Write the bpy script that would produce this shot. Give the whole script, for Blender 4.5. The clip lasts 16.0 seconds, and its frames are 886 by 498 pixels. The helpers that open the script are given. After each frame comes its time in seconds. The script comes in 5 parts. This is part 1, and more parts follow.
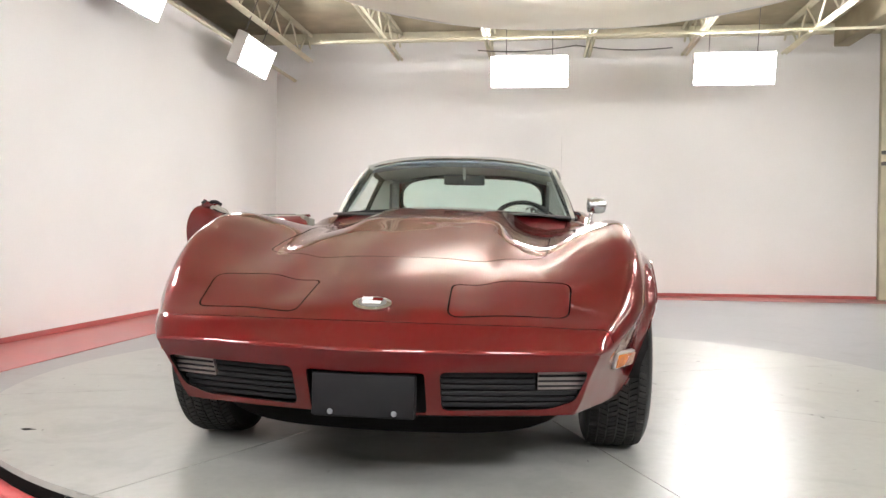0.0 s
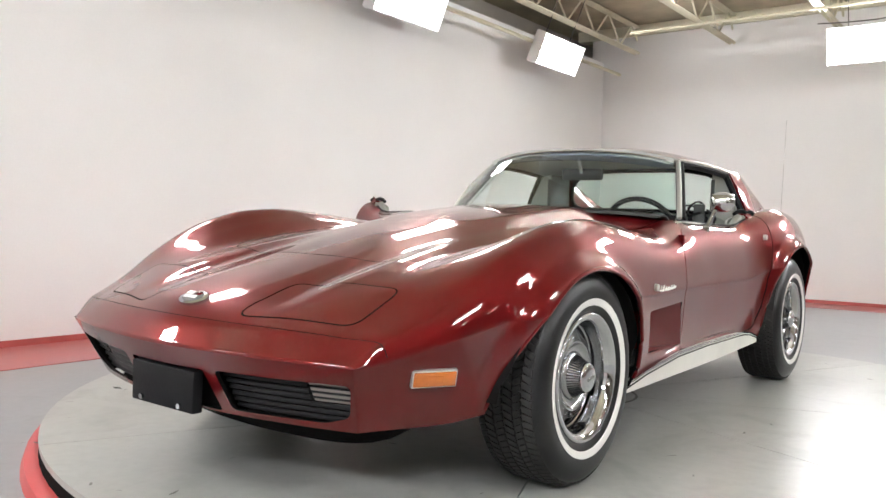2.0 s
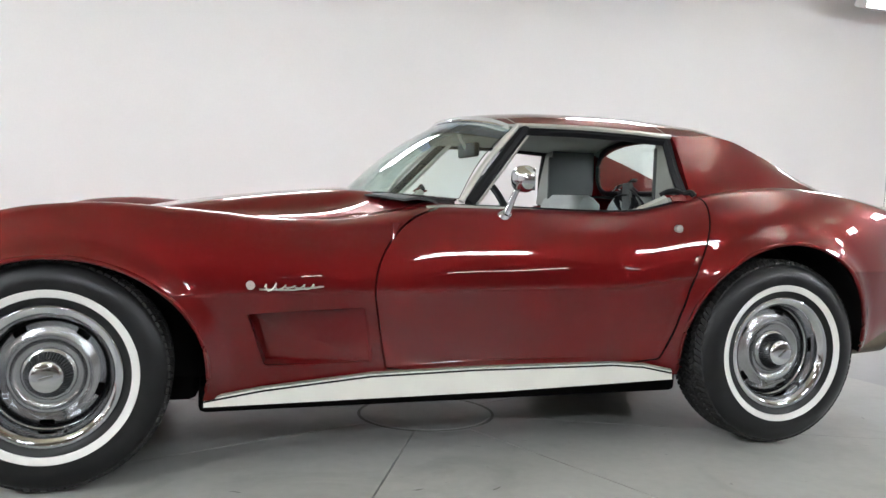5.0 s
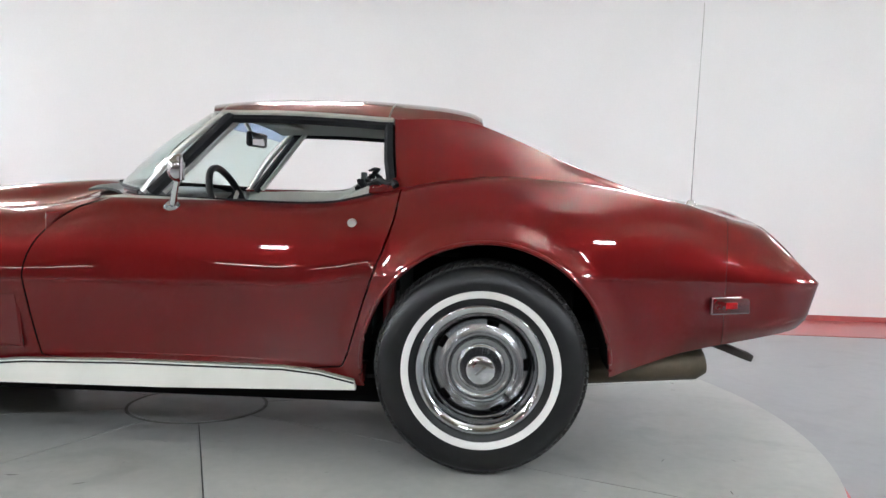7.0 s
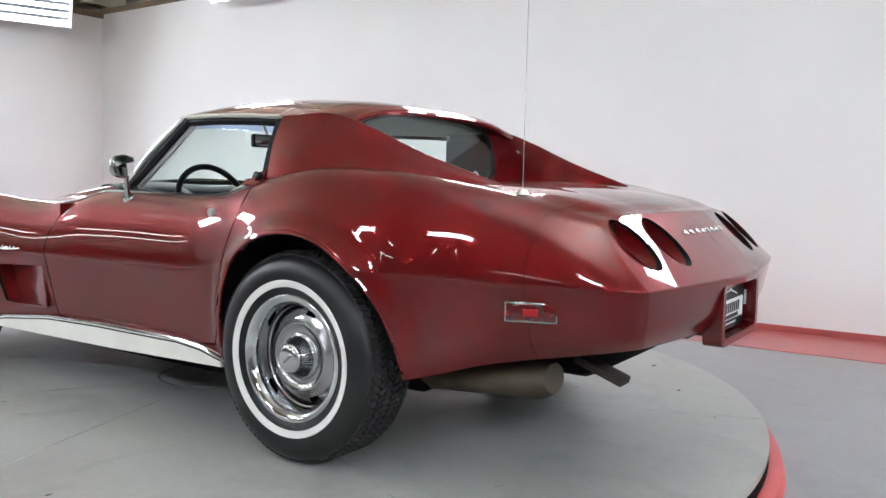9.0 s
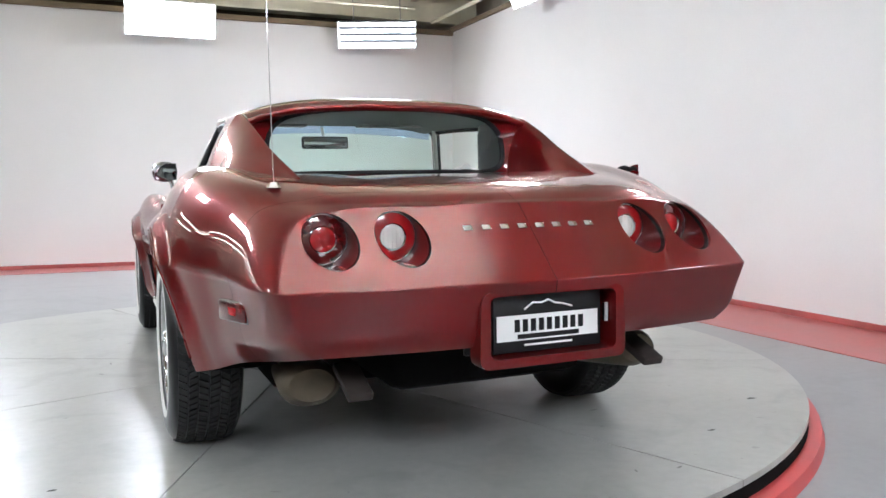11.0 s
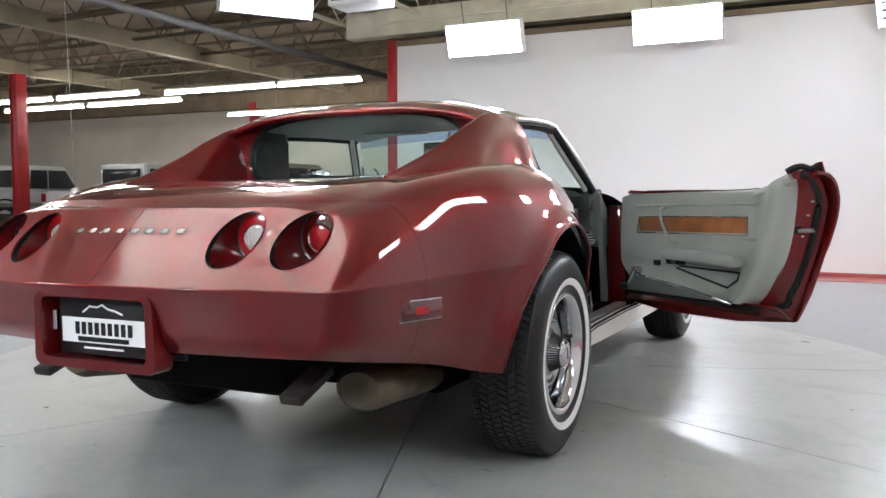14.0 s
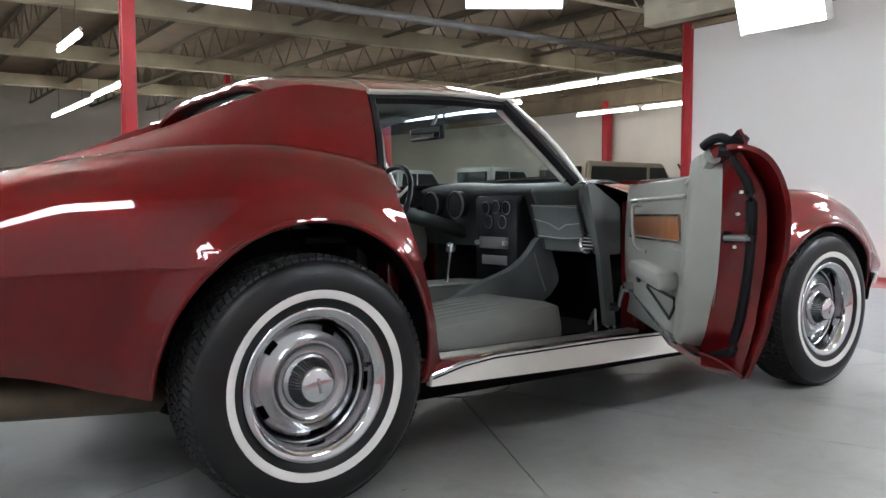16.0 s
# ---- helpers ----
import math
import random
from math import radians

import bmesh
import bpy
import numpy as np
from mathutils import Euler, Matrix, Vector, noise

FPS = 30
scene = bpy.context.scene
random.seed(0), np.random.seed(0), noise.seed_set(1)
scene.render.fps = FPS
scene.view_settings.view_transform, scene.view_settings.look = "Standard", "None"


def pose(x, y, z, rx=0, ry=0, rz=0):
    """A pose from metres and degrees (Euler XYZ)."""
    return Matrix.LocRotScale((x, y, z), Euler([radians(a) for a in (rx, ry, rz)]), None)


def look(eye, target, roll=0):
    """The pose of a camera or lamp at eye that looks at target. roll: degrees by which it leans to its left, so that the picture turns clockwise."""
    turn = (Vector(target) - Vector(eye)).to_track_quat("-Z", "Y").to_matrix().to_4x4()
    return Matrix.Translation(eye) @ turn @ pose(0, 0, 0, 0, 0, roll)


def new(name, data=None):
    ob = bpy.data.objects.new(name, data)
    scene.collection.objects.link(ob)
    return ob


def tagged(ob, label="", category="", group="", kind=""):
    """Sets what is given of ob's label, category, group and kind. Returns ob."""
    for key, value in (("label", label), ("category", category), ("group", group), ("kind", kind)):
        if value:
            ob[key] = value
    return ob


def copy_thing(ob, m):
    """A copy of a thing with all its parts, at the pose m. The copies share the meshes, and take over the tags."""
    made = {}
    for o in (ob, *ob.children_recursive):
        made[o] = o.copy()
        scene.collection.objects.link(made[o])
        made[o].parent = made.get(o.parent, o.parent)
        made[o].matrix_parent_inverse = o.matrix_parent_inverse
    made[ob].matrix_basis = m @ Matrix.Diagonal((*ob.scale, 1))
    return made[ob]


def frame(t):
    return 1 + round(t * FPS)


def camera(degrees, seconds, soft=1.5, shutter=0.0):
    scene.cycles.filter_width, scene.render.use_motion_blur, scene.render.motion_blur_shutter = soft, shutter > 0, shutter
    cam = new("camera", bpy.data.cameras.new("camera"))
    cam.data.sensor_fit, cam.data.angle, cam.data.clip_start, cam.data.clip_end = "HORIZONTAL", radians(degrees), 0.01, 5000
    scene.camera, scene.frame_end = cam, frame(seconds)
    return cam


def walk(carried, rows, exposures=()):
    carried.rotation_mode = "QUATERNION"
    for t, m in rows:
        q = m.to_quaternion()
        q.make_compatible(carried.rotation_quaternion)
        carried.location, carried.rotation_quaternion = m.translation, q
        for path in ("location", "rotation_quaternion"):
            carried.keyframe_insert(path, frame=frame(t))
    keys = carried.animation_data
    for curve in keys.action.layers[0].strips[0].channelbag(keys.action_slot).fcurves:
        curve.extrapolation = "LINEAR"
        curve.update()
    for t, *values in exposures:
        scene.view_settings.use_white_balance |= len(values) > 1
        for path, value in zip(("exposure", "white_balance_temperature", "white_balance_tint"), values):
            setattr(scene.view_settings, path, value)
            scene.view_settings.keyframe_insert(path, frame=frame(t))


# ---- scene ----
cam = camera(57.1, 16.0)
PATH = [
    (0, (0.475, -4.323, 0.771), (0.237, -2.337, 0.739), 0.5),
    (0.5, (0.862, -4.156, 0.79), (0.38, -2.215, 0.755), 0.5),
    (1, (1.219, -3.944, 0.805), (0.503, -2.077, 0.762), 1.0),
    (1.5, (1.6, -3.754, 0.792), (0.642, -1.999, 0.751), 1.1),
    (2, (1.985, -3.53, 0.805), (0.795, -1.923, 0.748), 1.5),
    (2.5, (2.374, -3.211, 0.769), (0.97, -1.787, 0.721), 1.2),
    (3, (2.693, -2.814, 0.77), (1.116, -1.585, 0.713), 1.4),
    (5.5, (3.422, -0.266, 0.859), (1.469, 0.153, 0.754), 1.3),
    (6, (3.47, 0.256, 0.851), (1.489, 0.51, 0.749), 1.4),
    (6.5, (3.436, 0.774, 0.864), (1.441, 0.85, 0.749), 1.5),
    (7, (3.379, 1.252, 0.889), (1.386, 1.145, 0.753), 1.6),
    (7.5, (3.308, 1.721, 0.862), (1.339, 1.39, 0.744), 1.5),
    (8, (3.12, 2.242, 0.857), (1.235, 1.585, 0.739), 1.3),
    (8.5, (2.916, 2.734, 0.878), (1.162, 1.783, 0.741), 1.1),
    (9, (2.686, 3.076, 0.88), (1.042, 1.947, 0.738), 1.3),
    (9.5, (2.339, 3.539, 0.848), (0.908, 2.145, 0.74), 0.9),
    (10, (1.931, 3.804, 0.879), (0.692, 2.24, 0.745), 0.4),
    (12.5, (-0.319, 4.436, 0.874), (-0.212, 2.443, 0.75), 0.0),
    (13, (-0.775, 4.296, 0.901), (-0.4, 2.337, 0.758), 0.0),
    (13.5, (-1.24, 4.102, 0.87), (-0.611, 2.208, 0.741), 0.0),
    (14, (-1.677, 3.83, 0.869), (-0.8, 2.037, 0.734), 0.0),
    (14.5, (-2.043, 3.482, 0.853), (-0.939, 1.819, 0.721), -0.1),
    (15, (-2.361, 3.092, 0.846), (-1.046, 1.591, 0.712), -0.2),
    (15.5, (-2.6, 2.659, 0.838), (-1.11, 1.332, 0.706), -0.1),
    (16, (-2.758, 2.182, 0.833), (-1.126, 1.033, 0.702), 0.0),
]
walk(cam, [(t, look(eye, aim, roll)) for t, eye, aim, roll in PATH],
     exposures=[(0.0, 0.20, 6550, 9.5), (1.5, 0.13, 6450, 9.0), (3.0, 0.0, 6230, 8.0), (6.0, 0.06, 5970, 7.0), (9.5, -0.01, 5830, 7.0), (12.5, 0.07, 5930, 8.5), (14.5, 0.04, 5870, 8.0), (16.0, -0.06, 5830, 7.5)])


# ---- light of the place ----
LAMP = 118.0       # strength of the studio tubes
SHOP = 33.0        # strength of the strip lights in the workshop
world = bpy.data.worlds.new("world")
scene.world = world
world.use_nodes = True
world.node_tree.nodes["Background"].inputs[0].default_value = (0.75, 0.8, 0.9, 1)
world.node_tree.nodes["Background"].inputs[1].default_value = 0.02


# ---- materials ----
def mat(name, col, rough=0.5, metal=0.0, coat=0.0, vary=0.08, scale=6.0, bump=0.0, bscale=80.0, fine=0.0, emit=0.0,
        trans=0.0, ior=1.45, grime=0.0, stain=0.0, coat_rough=0.03, spec=0.5, coat_ior=1.5):
    m = bpy.data.materials.new(name)
    m.use_nodes = True
    nt = m.node_tree
    b = nt.nodes["Principled BSDF"]
    b.inputs["Base Color"].default_value = (*col, 1)
    b.inputs["Roughness"].default_value = rough
    b.inputs["Metallic"].default_value = metal
    b.inputs["Coat Weight"].default_value = coat
    b.inputs["Coat Roughness"].default_value = coat_rough
    b.inputs["Transmission Weight"].default_value = trans
    b.inputs["IOR"].default_value = ior
    b.inputs["Specular IOR Level"].default_value = spec
    b.inputs["Coat IOR"].default_value = coat_ior
    if emit:
        b.inputs["Emission Color"].default_value = (*col, 1)
        b.inputs["Emission Strength"].default_value = emit
        return m
    tc = nt.nodes.new("ShaderNodeTexCoord")
    if vary or fine:
        n1 = nt.nodes.new("ShaderNodeTexNoise")
        n1.inputs["Scale"].default_value = scale
        n1.inputs["Detail"].default_value = 5
        n2 = nt.nodes.new("ShaderNodeTexNoise")
        n2.inputs["Scale"].default_value = bscale
        n2.inputs["Detail"].default_value = 2
        nt.links.new(tc.outputs["Object"], n1.inputs["Vector"])
        nt.links.new(tc.outputs["Object"], n2.inputs["Vector"])
        r1 = nt.nodes.new("ShaderNodeMapRange")
        r1.inputs["From Min"].default_value, r1.inputs["From Max"].default_value = 0.3, 0.7
        r1.inputs["To Min"].default_value, r1.inputs["To Max"].default_value = 1 - vary - grime, 1 + vary
        r2 = nt.nodes.new("ShaderNodeMapRange")
        r2.inputs["From Min"].default_value, r2.inputs["From Max"].default_value = 0.3, 0.7
        r2.inputs["To Min"].default_value, r2.inputs["To Max"].default_value = 1 - fine, 1 + fine
        nt.links.new(n1.outputs["Fac"], r1.inputs["Value"])
        nt.links.new(n2.outputs["Fac"], r2.inputs["Value"])
        mu = nt.nodes.new("ShaderNodeMath")
        mu.operation = "MULTIPLY"
        nt.links.new(r1.outputs["Result"], mu.inputs[0])
        nt.links.new(r2.outputs["Result"], mu.inputs[1])
        mx = nt.nodes.new("ShaderNodeVectorMath")
        mx.operation = "SCALE"
        mx.inputs[0].default_value = col
        nt.links.new(mu.outputs["Value"], mx.inputs["Scale"])
        if stain:                         # blotchy worn patches and fine specks
            n3, n4 = nt.nodes.new("ShaderNodeTexNoise"), nt.nodes.new("ShaderNodeTexNoise")
            for n, sc, de, di in ((n3, 2.3, 8, 1.6), (n4, 26, 3, 0.6)):
                n.inputs["Scale"].default_value, n.inputs["Detail"].default_value, n.inputs["Distortion"].default_value = sc, de, di
                nt.links.new(tc.outputs["Object"], n.inputs["Vector"])
            m2 = nt.nodes.new("ShaderNodeMath")
            m2.operation = "MULTIPLY"
            for n, lo, hi, dark, k in ((n3, .50, .72, stain, 0), (n4, .70, .76, stain * 1.6, 1)):
                r3 = nt.nodes.new("ShaderNodeMapRange")
                r3.interpolation_type = "SMOOTHSTEP"
                r3.inputs["From Min"].default_value, r3.inputs["From Max"].default_value = lo, hi
                r3.inputs["To Min"].default_value, r3.inputs["To Max"].default_value = 1, 1 - dark
                nt.links.new(n.outputs["Fac"], r3.inputs["Value"])
                nt.links.new(r3.outputs["Result"], m2.inputs[k])
            m3 = nt.nodes.new("ShaderNodeMath")
            m3.operation = "MULTIPLY"
            nt.links.new(m2.outputs["Value"], m3.inputs[0])
            nt.links.new(mu.outputs["Value"], m3.inputs[1])
            nt.links.new(m3.outputs["Value"], mx.inputs["Scale"])
        nt.links.new(mx.outputs["Vector"], b.inputs["Base Color"])
        rr = nt.nodes.new("ShaderNodeMapRange")
        rr.inputs["From Min"].default_value, rr.inputs["From Max"].default_value = 0.3, 0.7
        rr.inputs["To Min"].default_value, rr.inputs["To Max"].default_value = rough * 0.94, min(1, rough * 1.08)
        nt.links.new(n1.outputs["Fac"], rr.inputs["Value"])
        nt.links.new(rr.outputs["Result"], b.inputs["Roughness"])
    if bump:
        nb = nt.nodes.new("ShaderNodeTexNoise")
        nb.inputs["Scale"].default_value = bscale
        nb.inputs["Detail"].default_value = 4
        nt.links.new(tc.outputs["Object"], nb.inputs["Vector"])
        bp = nt.nodes.new("ShaderNodeBump")
        bp.inputs["Strength"].default_value = bump
        bp.inputs["Distance"].default_value = 0.002
        nt.links.new(nb.outputs["Fac"], bp.inputs["Height"])
        nt.links.new(bp.outputs["Normal"], b.inputs["Normal"])
    return m


PAINT = mat("red_paint", (0.095, 0.0036, 0.0046), 0.305, 0.27, 1.0, vary=0.03, scale=3, fine=0.08, bscale=1800, coat_rough=0.006, spec=0.06, coat_ior=1.48)
PAINT.node_tree.nodes["Principled BSDF"].inputs["Specular Tint"].default_value = (1.0, 0.46, 0.30, 1)      # gold flake under the clear coat
INNER = mat("dark_inside", (0.007, 0.0065, 0.0065), 0.85, vary=0.3, spec=0.05)
BLACK = mat("black_rubber", (0.008, 0.008, 0.009), 0.58, vary=0.25, bump=0.2, spec=0.18)
BLACKPL = mat("black_plastic", (0.008, 0.008, 0.009), 0.42, vary=0.15, spec=0.25)
TYRE = mat("tyre_rubber", (0.0075, 0.0075, 0.008), 0.36, vary=0.3, scale=9, bump=0.15, bscale=140, spec=0.35)
TREAD = mat("worn_tread_rubber", (0.021, 0.0205, 0.020), 0.75, vary=0.3, scale=30, spec=0.25)
WHITEWALL = mat("whitewall", (0.72, 0.71, 0.68), 0.6, vary=0.05)
CHROME = mat("chrome", (0.58, 0.59, 0.61), 0.08, 1.0, vary=0.03)
STEEL = mat("silver_wheel", (0.37, 0.375, 0.385), 0.24, 1.0, vary=0.05)
SATIN = mat("satin_trim", (0.62, 0.62, 0.58), 0.32, 0.75, vary=0.05)
CREAM = mat("cream_rocker_trim", (0.76, 0.75, 0.69), 0.42, 0.15, vary=0.05)
GLASS = mat("tinted_glass", (0.82, 0.94, 0.905), 0.0, trans=1.0, ior=1.36, vary=0)
VISOR = mat("blue_glass_band", (0.60, 0.68, 0.95), 0.0, trans=1.0, ior=1.1, vary=0)
LENSR = mat("red_lens", (0.13, 0.004, 0.005), 0.12, coat=0.4, vary=0.1, scale=40)
LENSB = mat("bright_red_lens", (0.27, 0.006, 0.008), 0.15, coat=0.4, vary=0.1, scale=60)
LENSD = mat("deep_red_lens", (0.075, 0.003, 0.004), 0.12, coat=1.0, vary=0.1, scale=40)
LENSC = mat("clear_ribbed_lens", (0.27, 0.235, 0.22), 0.22, coat=1.0, vary=0.1)
LENSW = mat("clear_reversing_lens", (0.52, 0.50, 0.47), 0.22, coat=1.0, vary=0.1)
AMBER = mat("amber_lens", (0.43, 0.115, 0.012), 0.2, coat=1.0, vary=0.1, scale=60)
LEATHER = mat("grey_green_vinyl", (0.275, 0.285, 0.255), 0.42, vary=0.06, bump=0.3, bscale=500)
HEADCLOTH = mat("pale_headliner", (0.42, 0.43, 0.405), 0.8, vary=0.05, bump=0.2, bscale=300)
# Dash and seat vinyl: the door panel's grey-green with cabin shade mixed in
DASHVINYL = mat("shaded_grey_vinyl", (0.115, 0.125, 0.118), 0.5, vary=0.08, bump=0.3, bscale=450)
SEATVINYL = mat("shaded_seat_vinyl", (0.19, 0.20, 0.185), 0.42, vary=0.08, bump=0.3, bscale=450)
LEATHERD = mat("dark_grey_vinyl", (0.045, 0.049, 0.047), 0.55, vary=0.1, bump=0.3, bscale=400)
CARPET = mat("charcoal_carpet", (0.02, 0.02, 0.021), 0.95, vary=0.2, bump=0.8, bscale=500)
WOOD = mat("walnut_trim", (0.24, 0.085, 0.022), 0.35, coat=0.4, vary=0.3, scale=12)
EXHAUST = mat("tarnished_exhaust", (0.085, 0.066, 0.043), 0.55, 0.4, vary=0.3, scale=12, bump=0.2)
RUST = mat("rusty_brown_metal", (0.034, 0.026, 0.023), 0.7, 0.3, vary=0.3)
PLATEW = mat("white_plate", (0.78, 0.78, 0.78), 0.4, vary=0.03)
WALL = mat("white_wall_paint", (0.80, 0.788, 0.782), 0.85, vary=0.03, scale=0.7, fine=0.01, bump=0.08, bscale=60, spec=0.2)
REDPAINT = mat("red_floor_paint", (0.38, 0.088, 0.082), 0.30, vary=0.12, scale=3, fine=0.05, bscale=25)
SKIRT = mat("red_skirt_paint", (0.46, 0.055, 0.055), 0.38, vary=0.12, scale=4)
REDSTEEL = mat("red_steel", (0.36, 0.02, 0.025), 0.4, vary=0.12, scale=4)
FLOOR = mat("grey_epoxy_floor", (0.25, 0.254, 0.263), 0.30, vary=0.07, scale=1.1, fine=0.035, bscale=22, stain=0.10)
DISC = mat("pale_turntable_concrete", (0.365, 0.370, 0.347), 0.31, vary=0.075, scale=1.3, fine=0.04, bscale=24, grime=0.03, stain=0.16)
DARKMARK = mat("dark_scuff", (0.07, 0.07, 0.065), 0.7, vary=0.2)
SCUFF = mat("grey_scuff", (0.19, 0.19, 0.175), 0.6, vary=0.3, scale=30)
BEIGE = mat("beige_steel", (0.63, 0.59, 0.45), 0.6, vary=0.12, scale=3)
DECKM = mat("tan_roof_deck", (0.46, 0.41, 0.29), 0.8, vary=0.2, scale=2)
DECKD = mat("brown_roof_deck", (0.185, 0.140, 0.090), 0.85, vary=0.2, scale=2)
# Studio beige, darkened on these beams for the workshop's weaker light
SHOPBEAM = mat("dimmed_beige_beam_paint", (0.33, 0.285, 0.195), 0.7, vary=0.2, scale=2)
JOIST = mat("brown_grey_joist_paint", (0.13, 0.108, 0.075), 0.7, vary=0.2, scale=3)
GREYSTEEL = mat("grey_steel", (0.13, 0.125, 0.12), 0.6, vary=0.15)
FABRIC = mat("white_fabric", (0.84, 0.82, 0.77), 0.9, vary=0.03, scale=2, spec=0.1)
nt = FABRIC.node_tree                     # thin cloth lets light through
tl, mix = nt.nodes.new("ShaderNodeBsdfTranslucent"), nt.nodes.new("ShaderNodeMixShader")
tl.inputs["Color"].default_value = (0.86, 0.84, 0.79, 1)
mix.inputs[0].default_value = 0.55
nt.links.new(nt.nodes["Principled BSDF"].outputs[0], mix.inputs[1])
nt.links.new(tl.outputs[0], mix.inputs[2])
nt.links.new(mix.outputs[0], nt.nodes["Material Output"].inputs["Surface"])
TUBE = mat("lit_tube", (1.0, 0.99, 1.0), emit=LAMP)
# Tubes turned down or up to balance the light round the car
DIMTUBE = mat("dimmed_lit_tube", (1.0, 0.99, 1.0), emit=LAMP * 0.36)
BRIGHTTUBE = mat("brightened_lit_tube", (1.0, 0.99, 1.0), emit=LAMP * 1.25)
STRIP = mat("lit_strip", (1.0, 0.93, 0.82), emit=SHOP)
HOUSING = mat("white_lamp_housing", (0.75, 0.75, 0.74), 0.5, vary=0.03)
SHOPFLOOR = mat("workshop_concrete", (0.26, 0.24, 0.215), 0.4, vary=0.15, scale=1.5, stain=0.25)
SHOPWALL = mat("workshop_wall", (0.55, 0.51, 0.46), 0.85, vary=0.08, scale=1)


# ---- building helpers ----
from mathutils.bvhtree import BVHTree
from mathutils.interpolate import poly_3d_calc


def curve(*pts):
    """A smooth monotone curve through (s, value) knots."""
    k = np.array(pts, float)
    s, v = k[:, 0], k[:, 1]
    d = np.diff(v) / np.diff(s)
    m = np.zeros(len(s))
    m[0], m[-1] = d[0], d[-1]
    for i in range(1, len(s) - 1):
        if d[i - 1] * d[i] > 0:
            w1, w2 = 2 * (s[i + 1] - s[i]) + s[i] - s[i - 1], s[i + 1] - s[i] + 2 * (s[i] - s[i - 1])
            m[i] = (w1 + w2) / (w1 / d[i - 1] + w2 / d[i])

    def at(q):
        q = np.clip(q, s[0], s[-1])
        i = np.clip(np.searchsorted(s, q) - 1, 0, len(s) - 2)
        h = s[i + 1] - s[i]
        t = (q - s[i]) / h
        return ((1 + 2 * t) * (1 - t) ** 2 * v[i] + t * (1 - t) ** 2 * h * m[i] + t * t * (3 - 2 * t) * v[i + 1] + t * t * (t - 1) * h * m[i + 1])
    return at


def smooth(a, b, q):
    t = np.clip((q - a) / (b - a), 0, 1)
    return t * t * (3 - 2 * t)


def spline(ctrl, per):
    """Centripetal Catmull-Rom through control points, per samples a span."""
    c = np.array(ctrl, float)
    c = np.vstack([2 * c[0] - c[1], c, 2 * c[-1] - c[-2]])
    out = []
    for i in range(1, len(c) - 2):
        p0, p1, p2, p3 = c[i - 1:i + 3]
        t0 = 0.0
        t1 = t0 + max(np.linalg.norm(p1 - p0), 1e-6) ** 0.5
        t2 = t1 + max(np.linalg.norm(p2 - p1), 1e-6) ** 0.5
        t3 = t2 + max(np.linalg.norm(p3 - p2), 1e-6) ** 0.5
        for t in np.linspace(t1, t2, per, endpoint=False):
            a1 = (t1 - t) / (t1 - t0) * p0 + (t - t0) / (t1 - t0) * p1
            a2 = (t2 - t) / (t2 - t1) * p1 + (t - t1) / (t2 - t1) * p2
            a3 = (t3 - t) / (t3 - t2) * p2 + (t - t2) / (t3 - t2) * p3
            b1 = (t2 - t) / (t2 - t0) * a1 + (t - t0) / (t2 - t0) * a2
            b2 = (t3 - t) / (t3 - t1) * a2 + (t - t1) / (t3 - t1) * a3
            out.append((t2 - t) / (t2 - t1) * b1 + (t - t1) / (t2 - t1) * b2)
    out.append(c[-2])
    return np.array(out)


def link(name, me, parent=None, label=""):
    ob = new(name, me)
    if parent is not None:
        ob.parent = parent
    if label:
        ob["label"] = label
    return ob


def part(name, bm, material, parent=None, label="", flat=False, angle=38):
    """One mesh object out of a bmesh."""
    me = bpy.data.meshes.new(name)
    bmesh.ops.recalc_face_normals(bm, faces=bm.faces)
    bm.to_mesh(me)
    bm.free()
    me.materials.append(material)
    if not flat:
        me.shade_smooth()
        me.set_sharp_from_angle(angle=radians(angle))
    return link(name, me, parent, label)


def thing(name, label, category, at=(0, 0, 0), group="", kind=""):
    ob = new(name)
    ob.location = at
    return tagged(ob, label, category, group, kind)


def add_box(bm, a, b, bev=0.0, m=None):
    r = bmesh.ops.create_cube(bm, size=1)
    vs = r["verts"]
    for v in vs:
        v.co = Vector([(a[i] + b[i]) / 2 + v.co[i] * (b[i] - a[i]) for i in range(3)])
    if bev:
        es = list({e for v in vs for e in v.link_edges})
        r2 = bmesh.ops.bevel(bm, geom=es, offset=bev, segments=2, affect="EDGES", profile=0.5)
        vs = list({v for f in r2["faces"] for v in f.verts} | {v for v in vs if v.is_valid})
    if m is not None:
        bmesh.ops.transform(bm, matrix=m, verts=[v for v in vs if v.is_valid])
    return bm


def boxed(a, b, bev=0.0, m=None):
    return add_box(bmesh.new(), a, b, bev, m)


